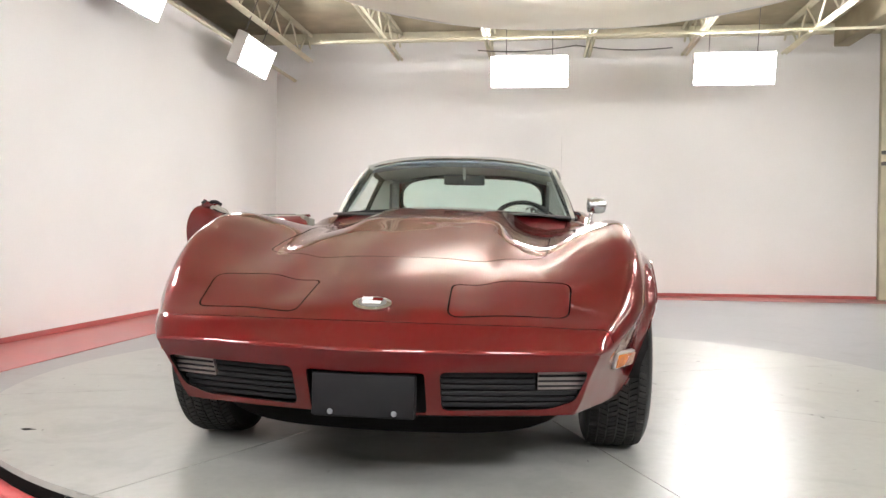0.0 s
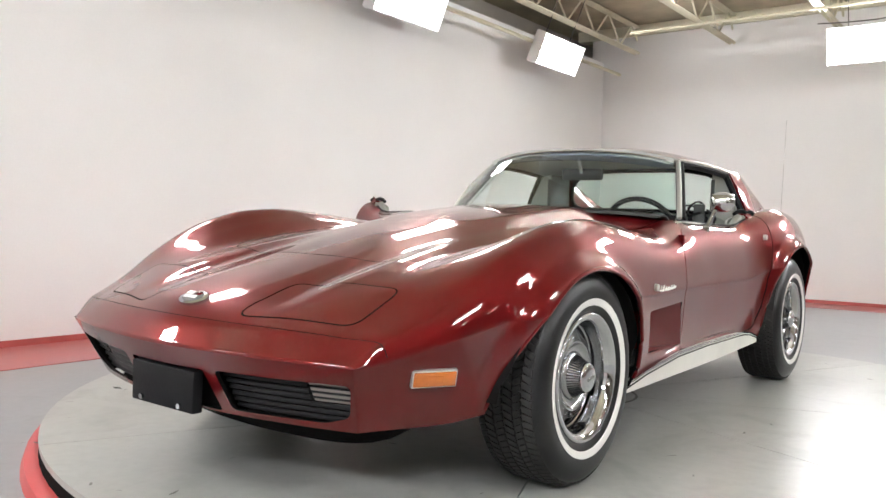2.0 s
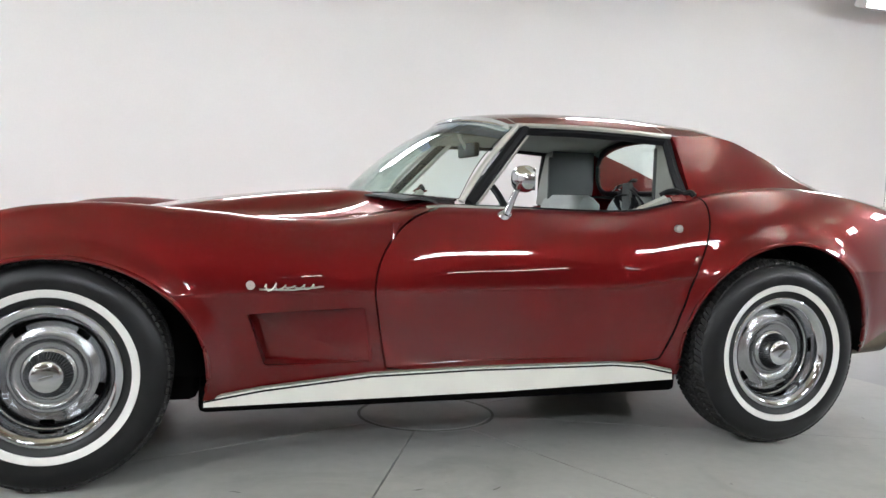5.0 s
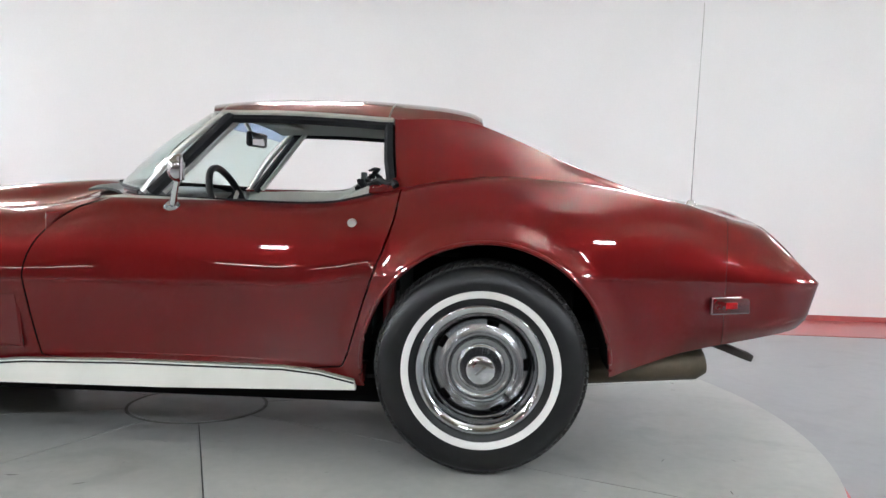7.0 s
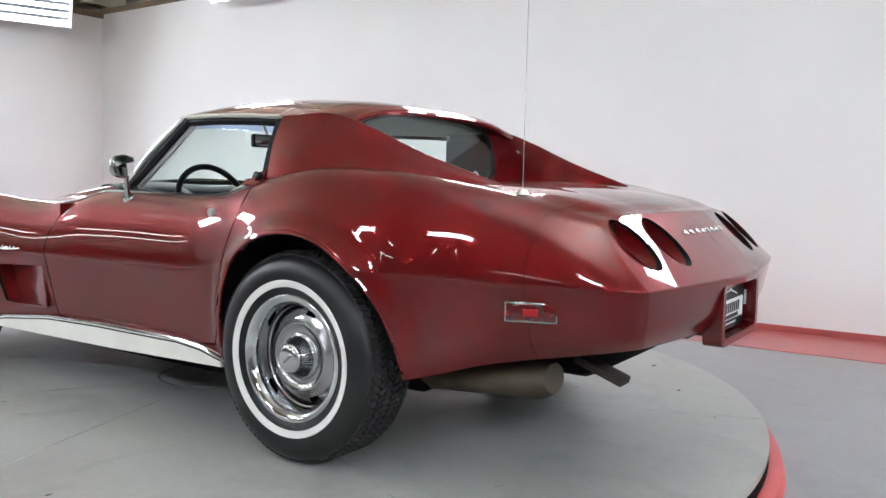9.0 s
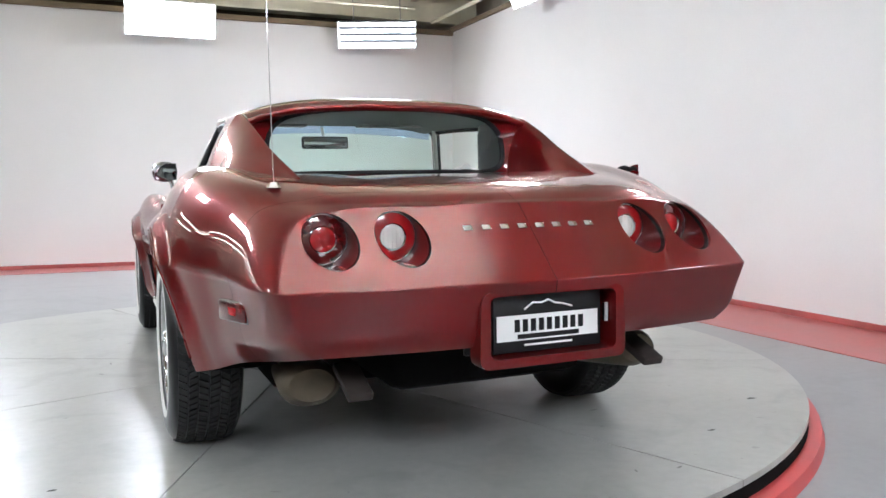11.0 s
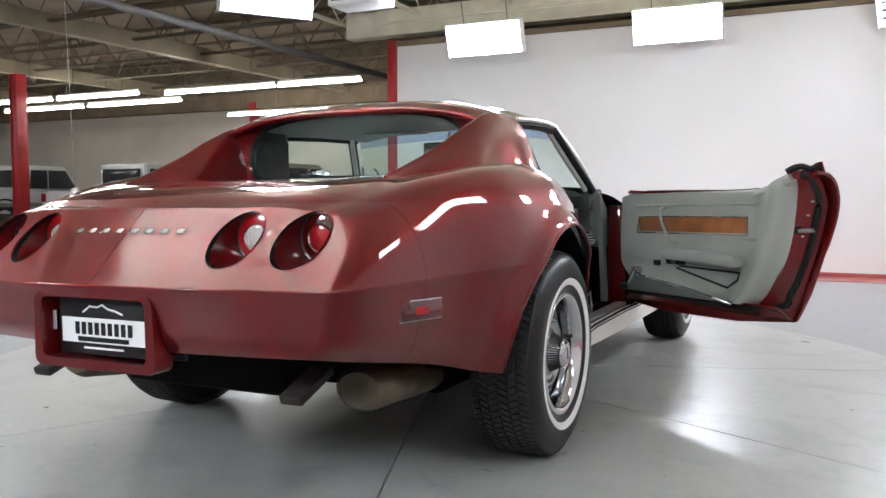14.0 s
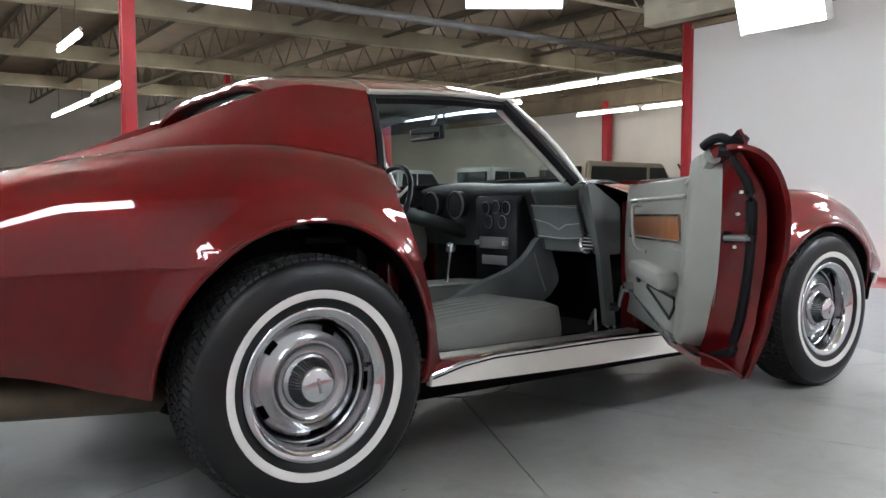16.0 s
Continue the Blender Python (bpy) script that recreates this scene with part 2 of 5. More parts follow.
def add_tube(bm, pts, r, seg=10, cap=True, flat=1.0):
    """A round bar along points."""
    pts = [Vector(p) for p in pts]
    rings = []
    up = Vector((0, 0, 1))
    for i, p in enumerate(pts):
        d = (pts[min(i + 1, len(pts) - 1)] - pts[max(i - 1, 0)]).normalized()
        a = d.cross(up if abs(d.z) < 0.95 else Vector((1, 0, 0))).normalized()
        b = d.cross(a)
        rr = r[i] if isinstance(r, (list, tuple)) else r
        rings.append([bm.verts.new(p + rr * (math.cos(2 * math.pi * k / seg) * a + flat * math.sin(2 * math.pi * k / seg) * b)) for k in range(seg)])
    for q, w in zip(rings, rings[1:]):
        for k in range(seg):
            bm.faces.new((q[k], q[(k + 1) % seg], w[(k + 1) % seg], w[k]))
    if cap:
        bm.faces.new(rings[0][::-1])
        bm.faces.new(rings[-1])
    return bm


def tube(pts, r, seg=10, flat=1.0):
    return add_tube(bmesh.new(), pts, r, seg, True, flat)


def revolve(profile, seg=64, axis="x", close=False, skip=None):
    """Turn (radius, along) knots round an axis."""
    bm = bmesh.new()
    rings = []
    for r, x in profile:
        ring = []
        for k in range(seg):
            c, s = math.cos(2 * math.pi * k / seg) * r, math.sin(2 * math.pi * k / seg) * r
            ring.append(bm.verts.new((x, c, s) if axis == "x" else (c, s, x) if axis == "z" else (c, x, s)))
        rings.append(ring)
    if close:
        rings.append(rings[0])
    for j, (q, w) in enumerate(zip(rings, rings[1:])):
        for k in range(seg):
            if skip and skip(j, k):
                continue
            bm.faces.new((q[k], q[(k + 1) % seg], w[(k + 1) % seg], w[k]))
    return bm


def disc(c, r, depth, axis="y", seg=40, dome=0.0):
    prof = [(r, -depth / 2), (r, depth / 2 - dome * 0.3), (r * 0.8, depth / 2 + dome * 0.4), (r * 0.4, depth / 2 + dome * 0.85), (0.0005, depth / 2 + dome), ]
    bm = revolve([(0.0005, -depth / 2)] + prof, seg, axis)
    bmesh.ops.translate(bm, verts=bm.verts, vec=c)
    return bm


def surf(fn, us, vs, thick=0.0):
    """A sheet of fn(u, v), given a back at thick along its normals."""
    bm = bmesh.new()
    g = [[bm.verts.new(fn(u, v)) for v in vs] for u in us]
    for i in range(len(us) - 1):
        for j in range(len(vs) - 1):
            bm.faces.new((g[i][j], g[i + 1][j], g[i + 1][j + 1], g[i][j + 1]))
    if thick:
        bm.normal_update()
        bmesh.ops.solidify(bm, geom=list(bm.faces), thickness=thick)
    return bm


def prism(poly, axis, a, b):
    """A closed outline of two coordinates, drawn out along the third axis from a to b."""
    bm = bmesh.new()
    def put(p, w):
        return {"x": (w, p[0], p[1]), "y": (p[0], w, p[1]), "z": (p[0], p[1], w)}[axis]
    lo, hi = [bm.verts.new(put(p, a)) for p in poly], [bm.verts.new(put(p, b)) for p in poly]
    n = len(poly)
    for k in range(n):
        bm.faces.new((lo[k], lo[(k + 1) % n], hi[(k + 1) % n], hi[k]))
    bm.faces.new(lo[::-1])
    bm.faces.new(hi)
    return bm


def rounded(poly, r, seg=5):
    """An outline with its corners rounded off."""
    out, n = [], len(poly)
    for i in range(n):
        p0, p, p1 = [np.array(poly[(i + k) % n], float) for k in (-1, 0, 1)]
        a, b = p0 - p, p1 - p
        rr = min(r, 0.45 * np.linalg.norm(a), 0.45 * np.linalg.norm(b))
        a, b = p + a / np.linalg.norm(a) * rr, p + b / np.linalg.norm(b) * rr
        for t in np.linspace(0, 1, seg):
            out.append(tuple((1 - t) ** 2 * a + 2 * t * (1 - t) * p + t * t * b))
    return out


def moat(poly, width, axis, a, b):
    """A thin closed wall that follows an outline: it cuts a seam."""
    p = np.array(poly, float)
    nxt, prv = np.roll(p, -1, 0), np.roll(p, 1, 0)
    t = nxt - prv
    t /= np.linalg.norm(t, axis=1)[:, None]
    nrm = np.c_[-t[:, 1], t[:, 0]] * width / 2
    bm = bmesh.new()
    def put(q, w):
        return {"x": (w, q[0], q[1]), "y": (q[0], w, q[1]), "z": (q[0], q[1], w)}[axis]
    loops = [[bm.verts.new(put(q, w)) for q in pp] for pp, w in ((p - nrm, a), (p + nrm, a), (p + nrm, b), (p - nrm, b))]
    n = len(p)
    for u, v in zip(loops, loops[1:] + loops[:1]):
        for k in range(n):
            bm.faces.new((u[k], u[(k + 1) % n], v[(k + 1) % n], v[k]))
    bmesh.ops.recalc_face_normals(bm, faces=bm.faces)
    return bm


def cut(me, cutters):
    """Takes closed cutters out of a closed mesh, one after another; the cut faces get the second material."""
    ob = new("work", me)
    for bm in cutters:
        cm = bpy.data.meshes.new("cutter")
        bmesh.ops.recalc_face_normals(bm, faces=bm.faces)
        for f in bm.faces:
            f.material_index = 1
        bm.to_mesh(cm)
        bm.free()
        for m in me.materials:
            cm.materials.append(m)
        co = new("cutter", cm)
        md = ob.modifiers.new("cut", "BOOLEAN")
        md.operation, md.object, md.solver = "DIFFERENCE", co, "MANIFOLD"
        bpy.context.view_layer.update()
        out = bpy.data.meshes.new_from_object(ob.evaluated_get(bpy.context.evaluated_depsgraph_get()))
        ob.modifiers.clear()
        ob.data = out
        bpy.data.objects.remove(co)
        bpy.data.meshes.remove(cm)
    me = ob.data
    bpy.data.objects.remove(ob)
    return me


def shell(verts, faces, thick, mats):
    """A closed sheet of metal: the outer surface and its inside, joined at the rim. Returns it with the outer surface alone."""
    bm = bmesh.new()
    vs = [bm.verts.new(v) for v in verts]
    for f in faces:
        if len({tuple(np.round(verts[i], 5)) for i in f}) > 2:
            bm.faces.new([vs[i] for i in f])
    bmesh.ops.remove_doubles(bm, verts=bm.verts, dist=0.0004)
    bmesh.ops.recalc_face_normals(bm, faces=bm.faces)
    bm.normal_update()
    top = max(bm.faces, key=lambda f: f.calc_center_median().z)
    if top.normal.z < 0:
        bmesh.ops.reverse_faces(bm, faces=bm.faces)
        bm.normal_update()
    ref = bpy.data.meshes.new("outer")
    bm.to_mesh(ref)
    nrm = {v: v.normal.copy() for v in bm.verts}
    outer = list(bm.faces)
    inner = {v: bm.verts.new(v.co - nrm[v] * thick) for v in list(bm.verts)}
    rim = [e for e in bm.edges if len(e.link_faces) == 1]
    for e in rim:
        f = e.link_faces[0]
        for l in f.loops:
            if l.edge == e:
                a, b = l.vert, l.link_loop_next.vert
        bm.faces.new((b, a, inner[a], inner[b])).material_index = 1
    for f in outer:
        bm.faces.new([inner[v] for v in reversed(f.verts)]).material_index = 1
    me = bpy.data.meshes.new("shell")
    bm.to_mesh(me)
    bm.free()
    for m in mats:
        me.materials.append(m)
    return me, ref


def islands(me):
    """The loose pieces of a mesh, as meshes with their middle."""
    bm = bmesh.new()
    bm.from_mesh(me)
    bm.faces.ensure_lookup_table()
    seen, out = set(), []
    for f in bm.faces:
        if f.index in seen:
            continue
        stack, comp = [f], []
        seen.add(f.index)
        while stack:
            q = stack.pop()
            comp.append(q.index)
            for e in q.edges:
                for g in e.link_faces:
                    if g.index not in seen:
                        seen.add(g.index)
                        stack.append(g)
        out.append(set(comp))
    bm.free()
    pieces = []
    for comp in out:
        b2 = bmesh.new()
        b2.from_mesh(me)
        b2.faces.ensure_lookup_table()
        bmesh.ops.delete(b2, geom=[f for f in b2.faces if f.index not in comp], context="FACES")
        m2 = bpy.data.meshes.new("piece")
        b2.to_mesh(m2)
        b2.free()
        for m in me.materials:
            m2.materials.append(m)
        co = np.empty(len(m2.vertices) * 3)
        m2.vertices.foreach_get("co", co)
        co = co.reshape(-1, 3)
        pieces.append((m2, co.min(0), co.max(0)))
    return pieces


def polish(me, ref):
    """Gives the faces of the outer surface the normals of the whole uncut surface, so that reflections run on unbroken."""
    rp = [v.co.copy() for v in ref.vertices]
    rn = [v.normal.copy() for v in ref.vertices]
    polys = [tuple(p.vertices) for p in ref.polygons]
    tree = BVHTree.FromPolygons(rp, polys)
    me.shade_smooth()
    me.set_sharp_from_angle(angle=radians(35))
    normals = [Vector(n.vector) for n in me.corner_normals]
    memo = {}
    for p in me.polygons:
        if p.material_index != 0:
            continue
        for li in p.loop_indices:
            vi = me.loops[li].vertex_index
            if vi not in memo:
                loc, _, fi, dist = tree.find_nearest(me.vertices[vi].co)
                idx = polys[fi]
                w = poly_3d_calc([rp[k] for k in idx], loc)
                n = Vector((0, 0, 0))
                for k, a in zip(idx, w):
                    n += rn[k] * a
                memo[vi] = (n.normalized(), dist)
            n, dist = memo[vi]
            if dist < 0.002 and n.dot(p.normal) > 0.6:
                normals[li] = n
    me.normals_split_custom_set([tuple(n) for n in normals])
    return me


# ---- the car: body shell ----
# x to the driver's side, y to the tail, z up; the axles stand at y = -1.245 and 1.245
NOSE, TAIL = -2.20, 2.20
z_mid = curve((-2.20, .458), (-2.135, .528), (-2.125, .534), (-2.06, .570), (-1.95, .608), (-1.8, .648), (-1.5, .717), (-1.25, .772), (-1.07, .808),
              (-.86, .848), (-.65, .876), (-.43, .899), (-.23, .913), (0, .91), (1.1, .91), (1.3, .918), (1.6, .915), (1.8, .906), (2.0, .885), (2.13, .858), (2.20, .828))
z_val = curve((-2.20, .456), (-2.135, .522), (-2.125, .527), (-2.07, .550), (-1.95, .600), (-1.86, .633), (-1.8, .648), (-1.5, .706), (-1.25, .742), (-1.0, .766), (-.7, .784), (-.4, .801), (-.26, .828), (-.14, .869),
              (-.04, .888), (.1, .884), (.3, .86), (1.1, .905), (1.3, .924), (1.6, .921), (1.8, .906), (2.0, .881), (2.13, .853), (2.20, .824))
z_crest = curve((-2.20, .454), (-2.135, .514), (-2.125, .519), (-2.07, .540), (-1.96, .584), (-1.82, .648), (-1.65, .715), (-1.46, .785), (-1.25, .835), (-1.08, .846), (-.91, .837), (-.75, .823),
                (-.58, .806), (-.39, .801), (-.2, .822), (0, .857), (.26, .853), (.60, .846), (.72, .851), (.90, .892), (1.1, .935), (1.3, .955), (1.5, .945), (1.74, .914), (1.93, .882), (2.10, .838), (2.20, .810))
x_crest = curve((-2.20, .605), (-2.125, .655), (-2.0, .690), (-1.8, .722), (-1.5, .748), (-1.25, .752), (-.9, .735), (-.55, .705), (-.3, .675), (0, .665), (.6, .685), (.9, .705), (1.1, .720), (1.3, .722), (1.7, .695), (2.1, .622), (2.20, .592))
x_wide = curve((-2.20, .636), (-2.125, .684), (-2.0, .733), (-1.93, .756), (-1.8, .786), (-1.65, .812), (-1.4, .842), (-1.215, .853), (-1.0, .848), (-.65, .829), (-.24, .806), (.2, .792), (.6, .798), (.83, .820), (1.0, .852), (1.245, .880), (1.5, .868), (1.7, .832), (1.98, .756), (2.20, .708))
z_wide = curve((-2.20, .450), (-2.1, .474), (-1.9, .52), (-1.6, .56), (-1.2, .578), (.6, .586), (.9, .63), (1.245, .66), (1.6, .648), (1.9, .640), (2.20, .638))
x_low = curve((-2.20, .575), (-2.0, .670), (-1.8, .725), (-1.7, .738), (-1.45, .775), (-1.2, .810), (-.6, .775), (.2, .752), (.84, .765), (1.25, .825), (1.65, .780), (1.97, .694), (2.20, .628))
z_low = curve((-2.20, .268), (-2.0, .270), (-1.8, .282), (-1.62, .296), (-1.3, .27), (-.8, .25), (.83, .264), (1.6, .322), (1.97, .405), (2.20, .474))


def bow_nose(x):
    return 0.12 * (abs(x) / 0.61) ** 1.8


def bow_tail(x):
    return -0.07 * (abs(x) / 0.65) ** 2


def rake_nose(z):
    return max(0.0, 0.458 - z) * 0.60


def rake_tail(z):
    t = np.clip((0.835 - z) / 0.197, 0, 1)
    low = max(0.0, 0.632 - z)
    return 0.21 * t - low * 0.22 - 5.0 * max(0.0, low - 0.10) ** 2


def seat_point(s, x, z):
    """Moves a point of the station s to its place on the bowed nose or the raked tail."""
    wf, wr = 1 - smooth(NOSE, -1.45, s), smooth(1.55, TAIL, s)
    wr2 = smooth(1.85, TAIL, s)
    return (x, s + wf * (bow_nose(x) + rake_nose(z)) + wr * bow_tail(x) + wr2 * rake_tail(z), z)


PER = 7


def section(s):
    """Half of the body's outline at a station, from the middle of the top to the sill."""
    zc, zv, zk, xk, xw, zw, xl, zl = [float(f(s)) for f in (z_mid, z_val, z_crest, x_crest, x_wide, z_wide, x_low, z_low)]
    r = smooth(-1.6, -.5, s) * (1 - smooth(-.1, .2, s))
    dip = smooth(NOSE, -1.95, s) * (1 - .75 * smooth(.9, 1.2, s))
    tuck = .60 - .04 * (1 - smooth(-1.75, -1.35, s)) + .10 * smooth(1.55, 2.05, s)
    flank = .30 + .20 * smooth(1.55, 2.05, s)
    pts = [(0, zc), (.15, zc - .004 * dip), (.28, zc - .014 * dip), (.285 + .075, zc + (zv - zc) * (.55 + .15 * r)), (.48, zv),
           (.5 * (.48 + xk), zv + (zk - zv) * .58), (xk, zk),
           (xk + .42 * (xw - xk), zk - .11 * (zk - zw)), (xk + .84 * (xw - xk), zk - .50 * (zk - zw)), (xw, zw + .004),
           (xw - .004, zw - .012), (xl + tuck * (xw - xl), zw - .42 * (zw - zl)), (xl + flank * (xw - xl), zw - .75 * (zw - zl)), (xl, zl)]
    end = 1 - math.sqrt(1 - min(1, max(0, (s - 2.085) / .115)) ** 2 * .97)       # the tail's corners are rounded off
    pts = [(x * (1 - .066 * end), z) for x, z in pts]
    return spline([(-.15, zc - .004)] + pts, PER)[PER:]


stations = np.unique(np.concatenate([np.linspace(NOSE, -2.0, 22), np.linspace(-2.0, 1.8, 120), np.linspace(1.8, TAIL, 20), np.linspace(2.08, TAIL, 16)]))
rings = []
for s in stations:
    h = section(s)
    h[0, 0] = 0
    rings.append(np.array([seat_point(s, x, z) for x, z in h]))
rings = np.array(rings)

# a gentle flare round each wheel arch
ARCH = {-1.205: (.430, .355, .335), 1.255: (.395, .410, .340)}
for cy, (ra, rb, cz) in ARCH.items():
    d = np.sqrt(((rings[..., 1] - cy) / ra) ** 2 + ((rings[..., 2] - cz) / rb) ** 2) - 1
    side = smooth(.70, .80, rings[..., 0])
    rings[..., 0] += side * (.030 * np.exp(-(np.maximum(d, 0) / .105) ** 3)) * smooth(.2, .32, rings[..., 2])

nst, npt = rings.shape[:2]
verts, faces = [], []


def index_grid(g):
    base = len(verts)
    n, m = g.shape[:2]
    verts.extend(map(tuple, g.reshape(-1, 3)))
    faces.extend((base + i * m + j, base + i * m + j + 1, base + (i + 1) * m + j + 1, base + (i + 1) * m + j) for i in range(n - 1) for j in range(m - 1))


full = np.concatenate([rings[:, ::-1] * (-1, 1, 1), rings[:, 1:]], axis=1)
index_grid(full)
for s, split in ((NOSE, 9 * PER), (TAIL, 6 * PER)):
    h = section(s)
    top, side = h[:split + 1], h[split:]
    half = []
    for j in range(len(side)):
        row = []
        for i in range(len(top)):
            x = top[i, 0] * side[j, 0] / side[0, 0]
            f = (side[j, 1] - side[-1, 1]) / (side[0, 1] - side[-1, 1])
            z = side[-1, 1] + (top[i, 1] - side[-1, 1]) * f
            row.append(seat_point(s, x, z))
        half.append(row)
    half = np.array(half)
    index_grid(np.concatenate([half[:, ::-1] * (-1, 1, 1), half[:, 1:]], axis=1))

body_me, body_ref = shell(verts, faces, .012, [PAINT, INNER])
BODY_TREE = BVHTree.FromPolygons([v.co.copy() for v in body_ref.vertices], [tuple(p.vertices) for p in body_ref.polygons])


def arch_reach(cy, a, ra):
    """The front opening is shorter ahead of the axle."""
    return ra * (.895 + .125 * math.cos(a) ** 6 if cy < 0 and math.cos(a) < 0 else 1)


def ellipse(cy, cz, ra, rb, n=56):
    return [(cy + arch_reach(cy, 2 * math.pi * k / n, ra) * math.cos(2 * math.pi * k / n), cz + rb * math.sin(2 * math.pi * k / n)) for k in range(n)]


def mirrored(poly):
    return [(-p[0], p[1]) for p in poly]


cutters = []
for cy, (ra, rb, cz) in ARCH.items():
    cutters.append(prism(ellipse(cy, cz, ra, rb), "x", .55, 1.2))
    cutters.append(prism(ellipse(cy, cz, ra, rb), "x", -1.2, -.55))
# the cockpit
COCKPIT = [(0, -.235), (.22, -.205), (.45, -.09), (.58, .01), (.640, .07), (.655, .4), (.67, .75), (.685, .93), (.64, 1.0), (.58, 1.13), (-.58, 1.13), (-.64, 1.0), (-.685, .93), (-.67, .75), (-.655, .4), (-.640, .07),
           (-.58, .01), (-.45, -.09), (-.22, -.205)]
cutters.append(prism(COCKPIT, "z", .6, 1.4))
# grille openings, side vents, lamp bores, plate recess
GRILLE = rounded([(.206, .284), (.50, .288), (.575, .312), (.612, .405), (.206, .402)], .02)
for g in (GRILLE, mirrored(GRILLE), rounded([(-.165, .275), (.165, .275), (.165, .398), (-.165, .398)], .012)):
    cutters.append(prism(g, "y", -2.45, -1.86))
VENT = rounded([(-.662, .517), (-.290, .530), (-.272, .354), (-.605, .352)], .012)
cutters.append(prism(VENT, "x", .7, .95))
cutters.append(prism(VENT, "x", -.95, -.7))
LAMPS = [(.357, .749), (.534, .748), (-.357, .749), (-.534, .748)]
for x, z in LAMPS:
    cutters.append(prism([(x + .067 * math.cos(a), z + .067 * math.sin(a)) for a in np.linspace(0, 2 * math.pi, 36, endpoint=False)], "y", 2.0, 2.6))
cutters.append(prism(rounded([(-.20, .445), (.20, .445), (.20, .606), (-.20, .606)], .015), "y", 2.25, 2.6))
# seams that set the panels apart
HOOD = rounded([(.0, -1.60), (.42, -1.565), (.487, -1.51), (.505, -1.05), (.57, -.50), (.606, -.02), (.55, .10), (-.55, .10), (-.606, -.02), (-.57, -.50), (-.505, -1.05), (-.487, -1.51), (-.42, -1.565)], .03)
cutters.append(moat(HOOD, .0045, "z", .5, 1.1))
LID = rounded([(.215, -2.085), (.553, -1.985), (.565, -1.80), (.205, -1.845)], .04)
cutters.append(moat(LID, .005, "z", .44, .8))
cutters.append(moat(mirrored(LID), .005, "z", .44, .8))
DOOR = [(.03, 1.05), (.0, .87), (-.115, .818), (-.19, .758), (-.24, .686), (-.262, .597), (-.248, .490), (-.22, .349), (-.21, .324),
        (.785, .324), (.80, .343), (.838, .458), (.885, .61), (.934, .74), (.958, .82), (.968, .90), (.970, 1.05)]
DOOR = [tuple(p) for p in spline(DOOR, 3)]
cutters.append(moat(DOOR, .0055, "x", .58, 1.0))
cutters.append(moat(DOOR, .0055, "x", -1.0, -.58))
# rear bumper seam, all round; front bumper seam, across the top
for s0, za, zb, bow in ((2.10, .2, 1.0, lambda x: .9 * bow_tail(x)), (-2.130, .480, .8, lambda x: .96 * bow_nose(x))):
    xs = np.linspace(-.85, .85, 41) if s0 > 0 else np.linspace(-.70, .70, 41)
    line = [(x, s0 + bow(x)) for x in xs]
    g = .0006 if s0 > 0 else .0012
    wall = [(x, y - g) for x, y in line] + [(x, y + g) for x, y in line[::-1]]
    cutters.append(prism(wall, "z", za, zb))
# the rear cover is in two halves
cutters.append(prism([(-.0007, 2.0), (.0007, 2.0), (.0007, 2.7), (-.0007, 2.7)], "z", .2, 1.0))
body_me = cut(body_me, cutters)

car = thing("sports_car", "dark red metallic two-door sports car with its passenger door open", "car")
door_pivot = {}
for me, lo, hi in islands(body_me):
    mid, size = (lo + hi) / 2, hi - lo
    if size.max() < .05:
        continue
    polish(me, body_ref)
    if size[1] > 2.5:
        body = link("body", me, car, "glossy dark red fibreglass body")
    elif mid[1] > 2.0 and size[0] > .45:
        link("rear_bumper", me, car, "red body-coloured rear bumper cover")
    elif abs(mid[0]) < .1 and size[0] > .9:
        link("hood", me, car, "red hood with a raised middle")
    elif mid[1] < -1.7 and size[0] < .6:
        link("headlight_lid", me, car)
    elif abs(mid[0]) > .6 and abs(mid[1] - .35) < .3 and size[1] > .8:
        door_pivot[mid[0] > 0] = me
    else:
        link("body_panel", me, car)


# ---- the car: roof, glass, trim ----
x_edge = curve((.24, .515), (.30, .525), (.5, .552), (.75, .570), (.92, .575), (1.1, .568), (1.17, .555), (1.225, .549))
z_edge = curve((.24, 1.156), (.30, 1.160), (.5, 1.160), (.75, 1.152), (.92, 1.143), (1.1, 1.147), (1.17, 1.141), (1.225, 1.122))
z_roof = curve((.24, 1.202), (.30, 1.213), (.38, 1.224), (.5, 1.235), (.75, 1.238), (.95, 1.228), (1.1, 1.215), (1.16, 1.205), (1.195, 1.197), (1.215, 1.189), (1.225, 1.180))


def roof_point(s, k):
    xe = float(x_edge(s))
    x = xe * k
    z = float(z_roof(s)) - (float(z_roof(s)) - float(z_edge(s))) * abs(k) ** 3.4
    y = s - .095 * (1 - k * k) * (1 - smooth(.25, .65, s)) - .02 * (1 - abs(k)) * smooth(.9, 1.17, s)
    return (x, y, z)


rv, rf = [], []
ss, ks = np.linspace(.28, 1.225, 46), np.sin(np.linspace(-math.pi / 2, math.pi / 2, 49))
for s in ss:
    rv += [roof_point(s, k) for k in ks]
for i in range(len(ss) - 1):
    for j in range(len(ks) - 1):
        a = i * len(ks) + j
        rf.append((a, a + 1, a + 1 + len(ks), a + len(ks)))
roof_me, roof_ref = shell(rv, rf, .022, [PAINT, HEADCLOTH])
TTOP = rounded([(.05, .275), (.75, .325), (.75, .905), (.05, .905)], .03)
roof_me = cut(roof_me, [moat(TTOP, .006, "z", 1.0, 1.4), moat(mirrored(TTOP), .006, "z", 1.0, 1.4)])
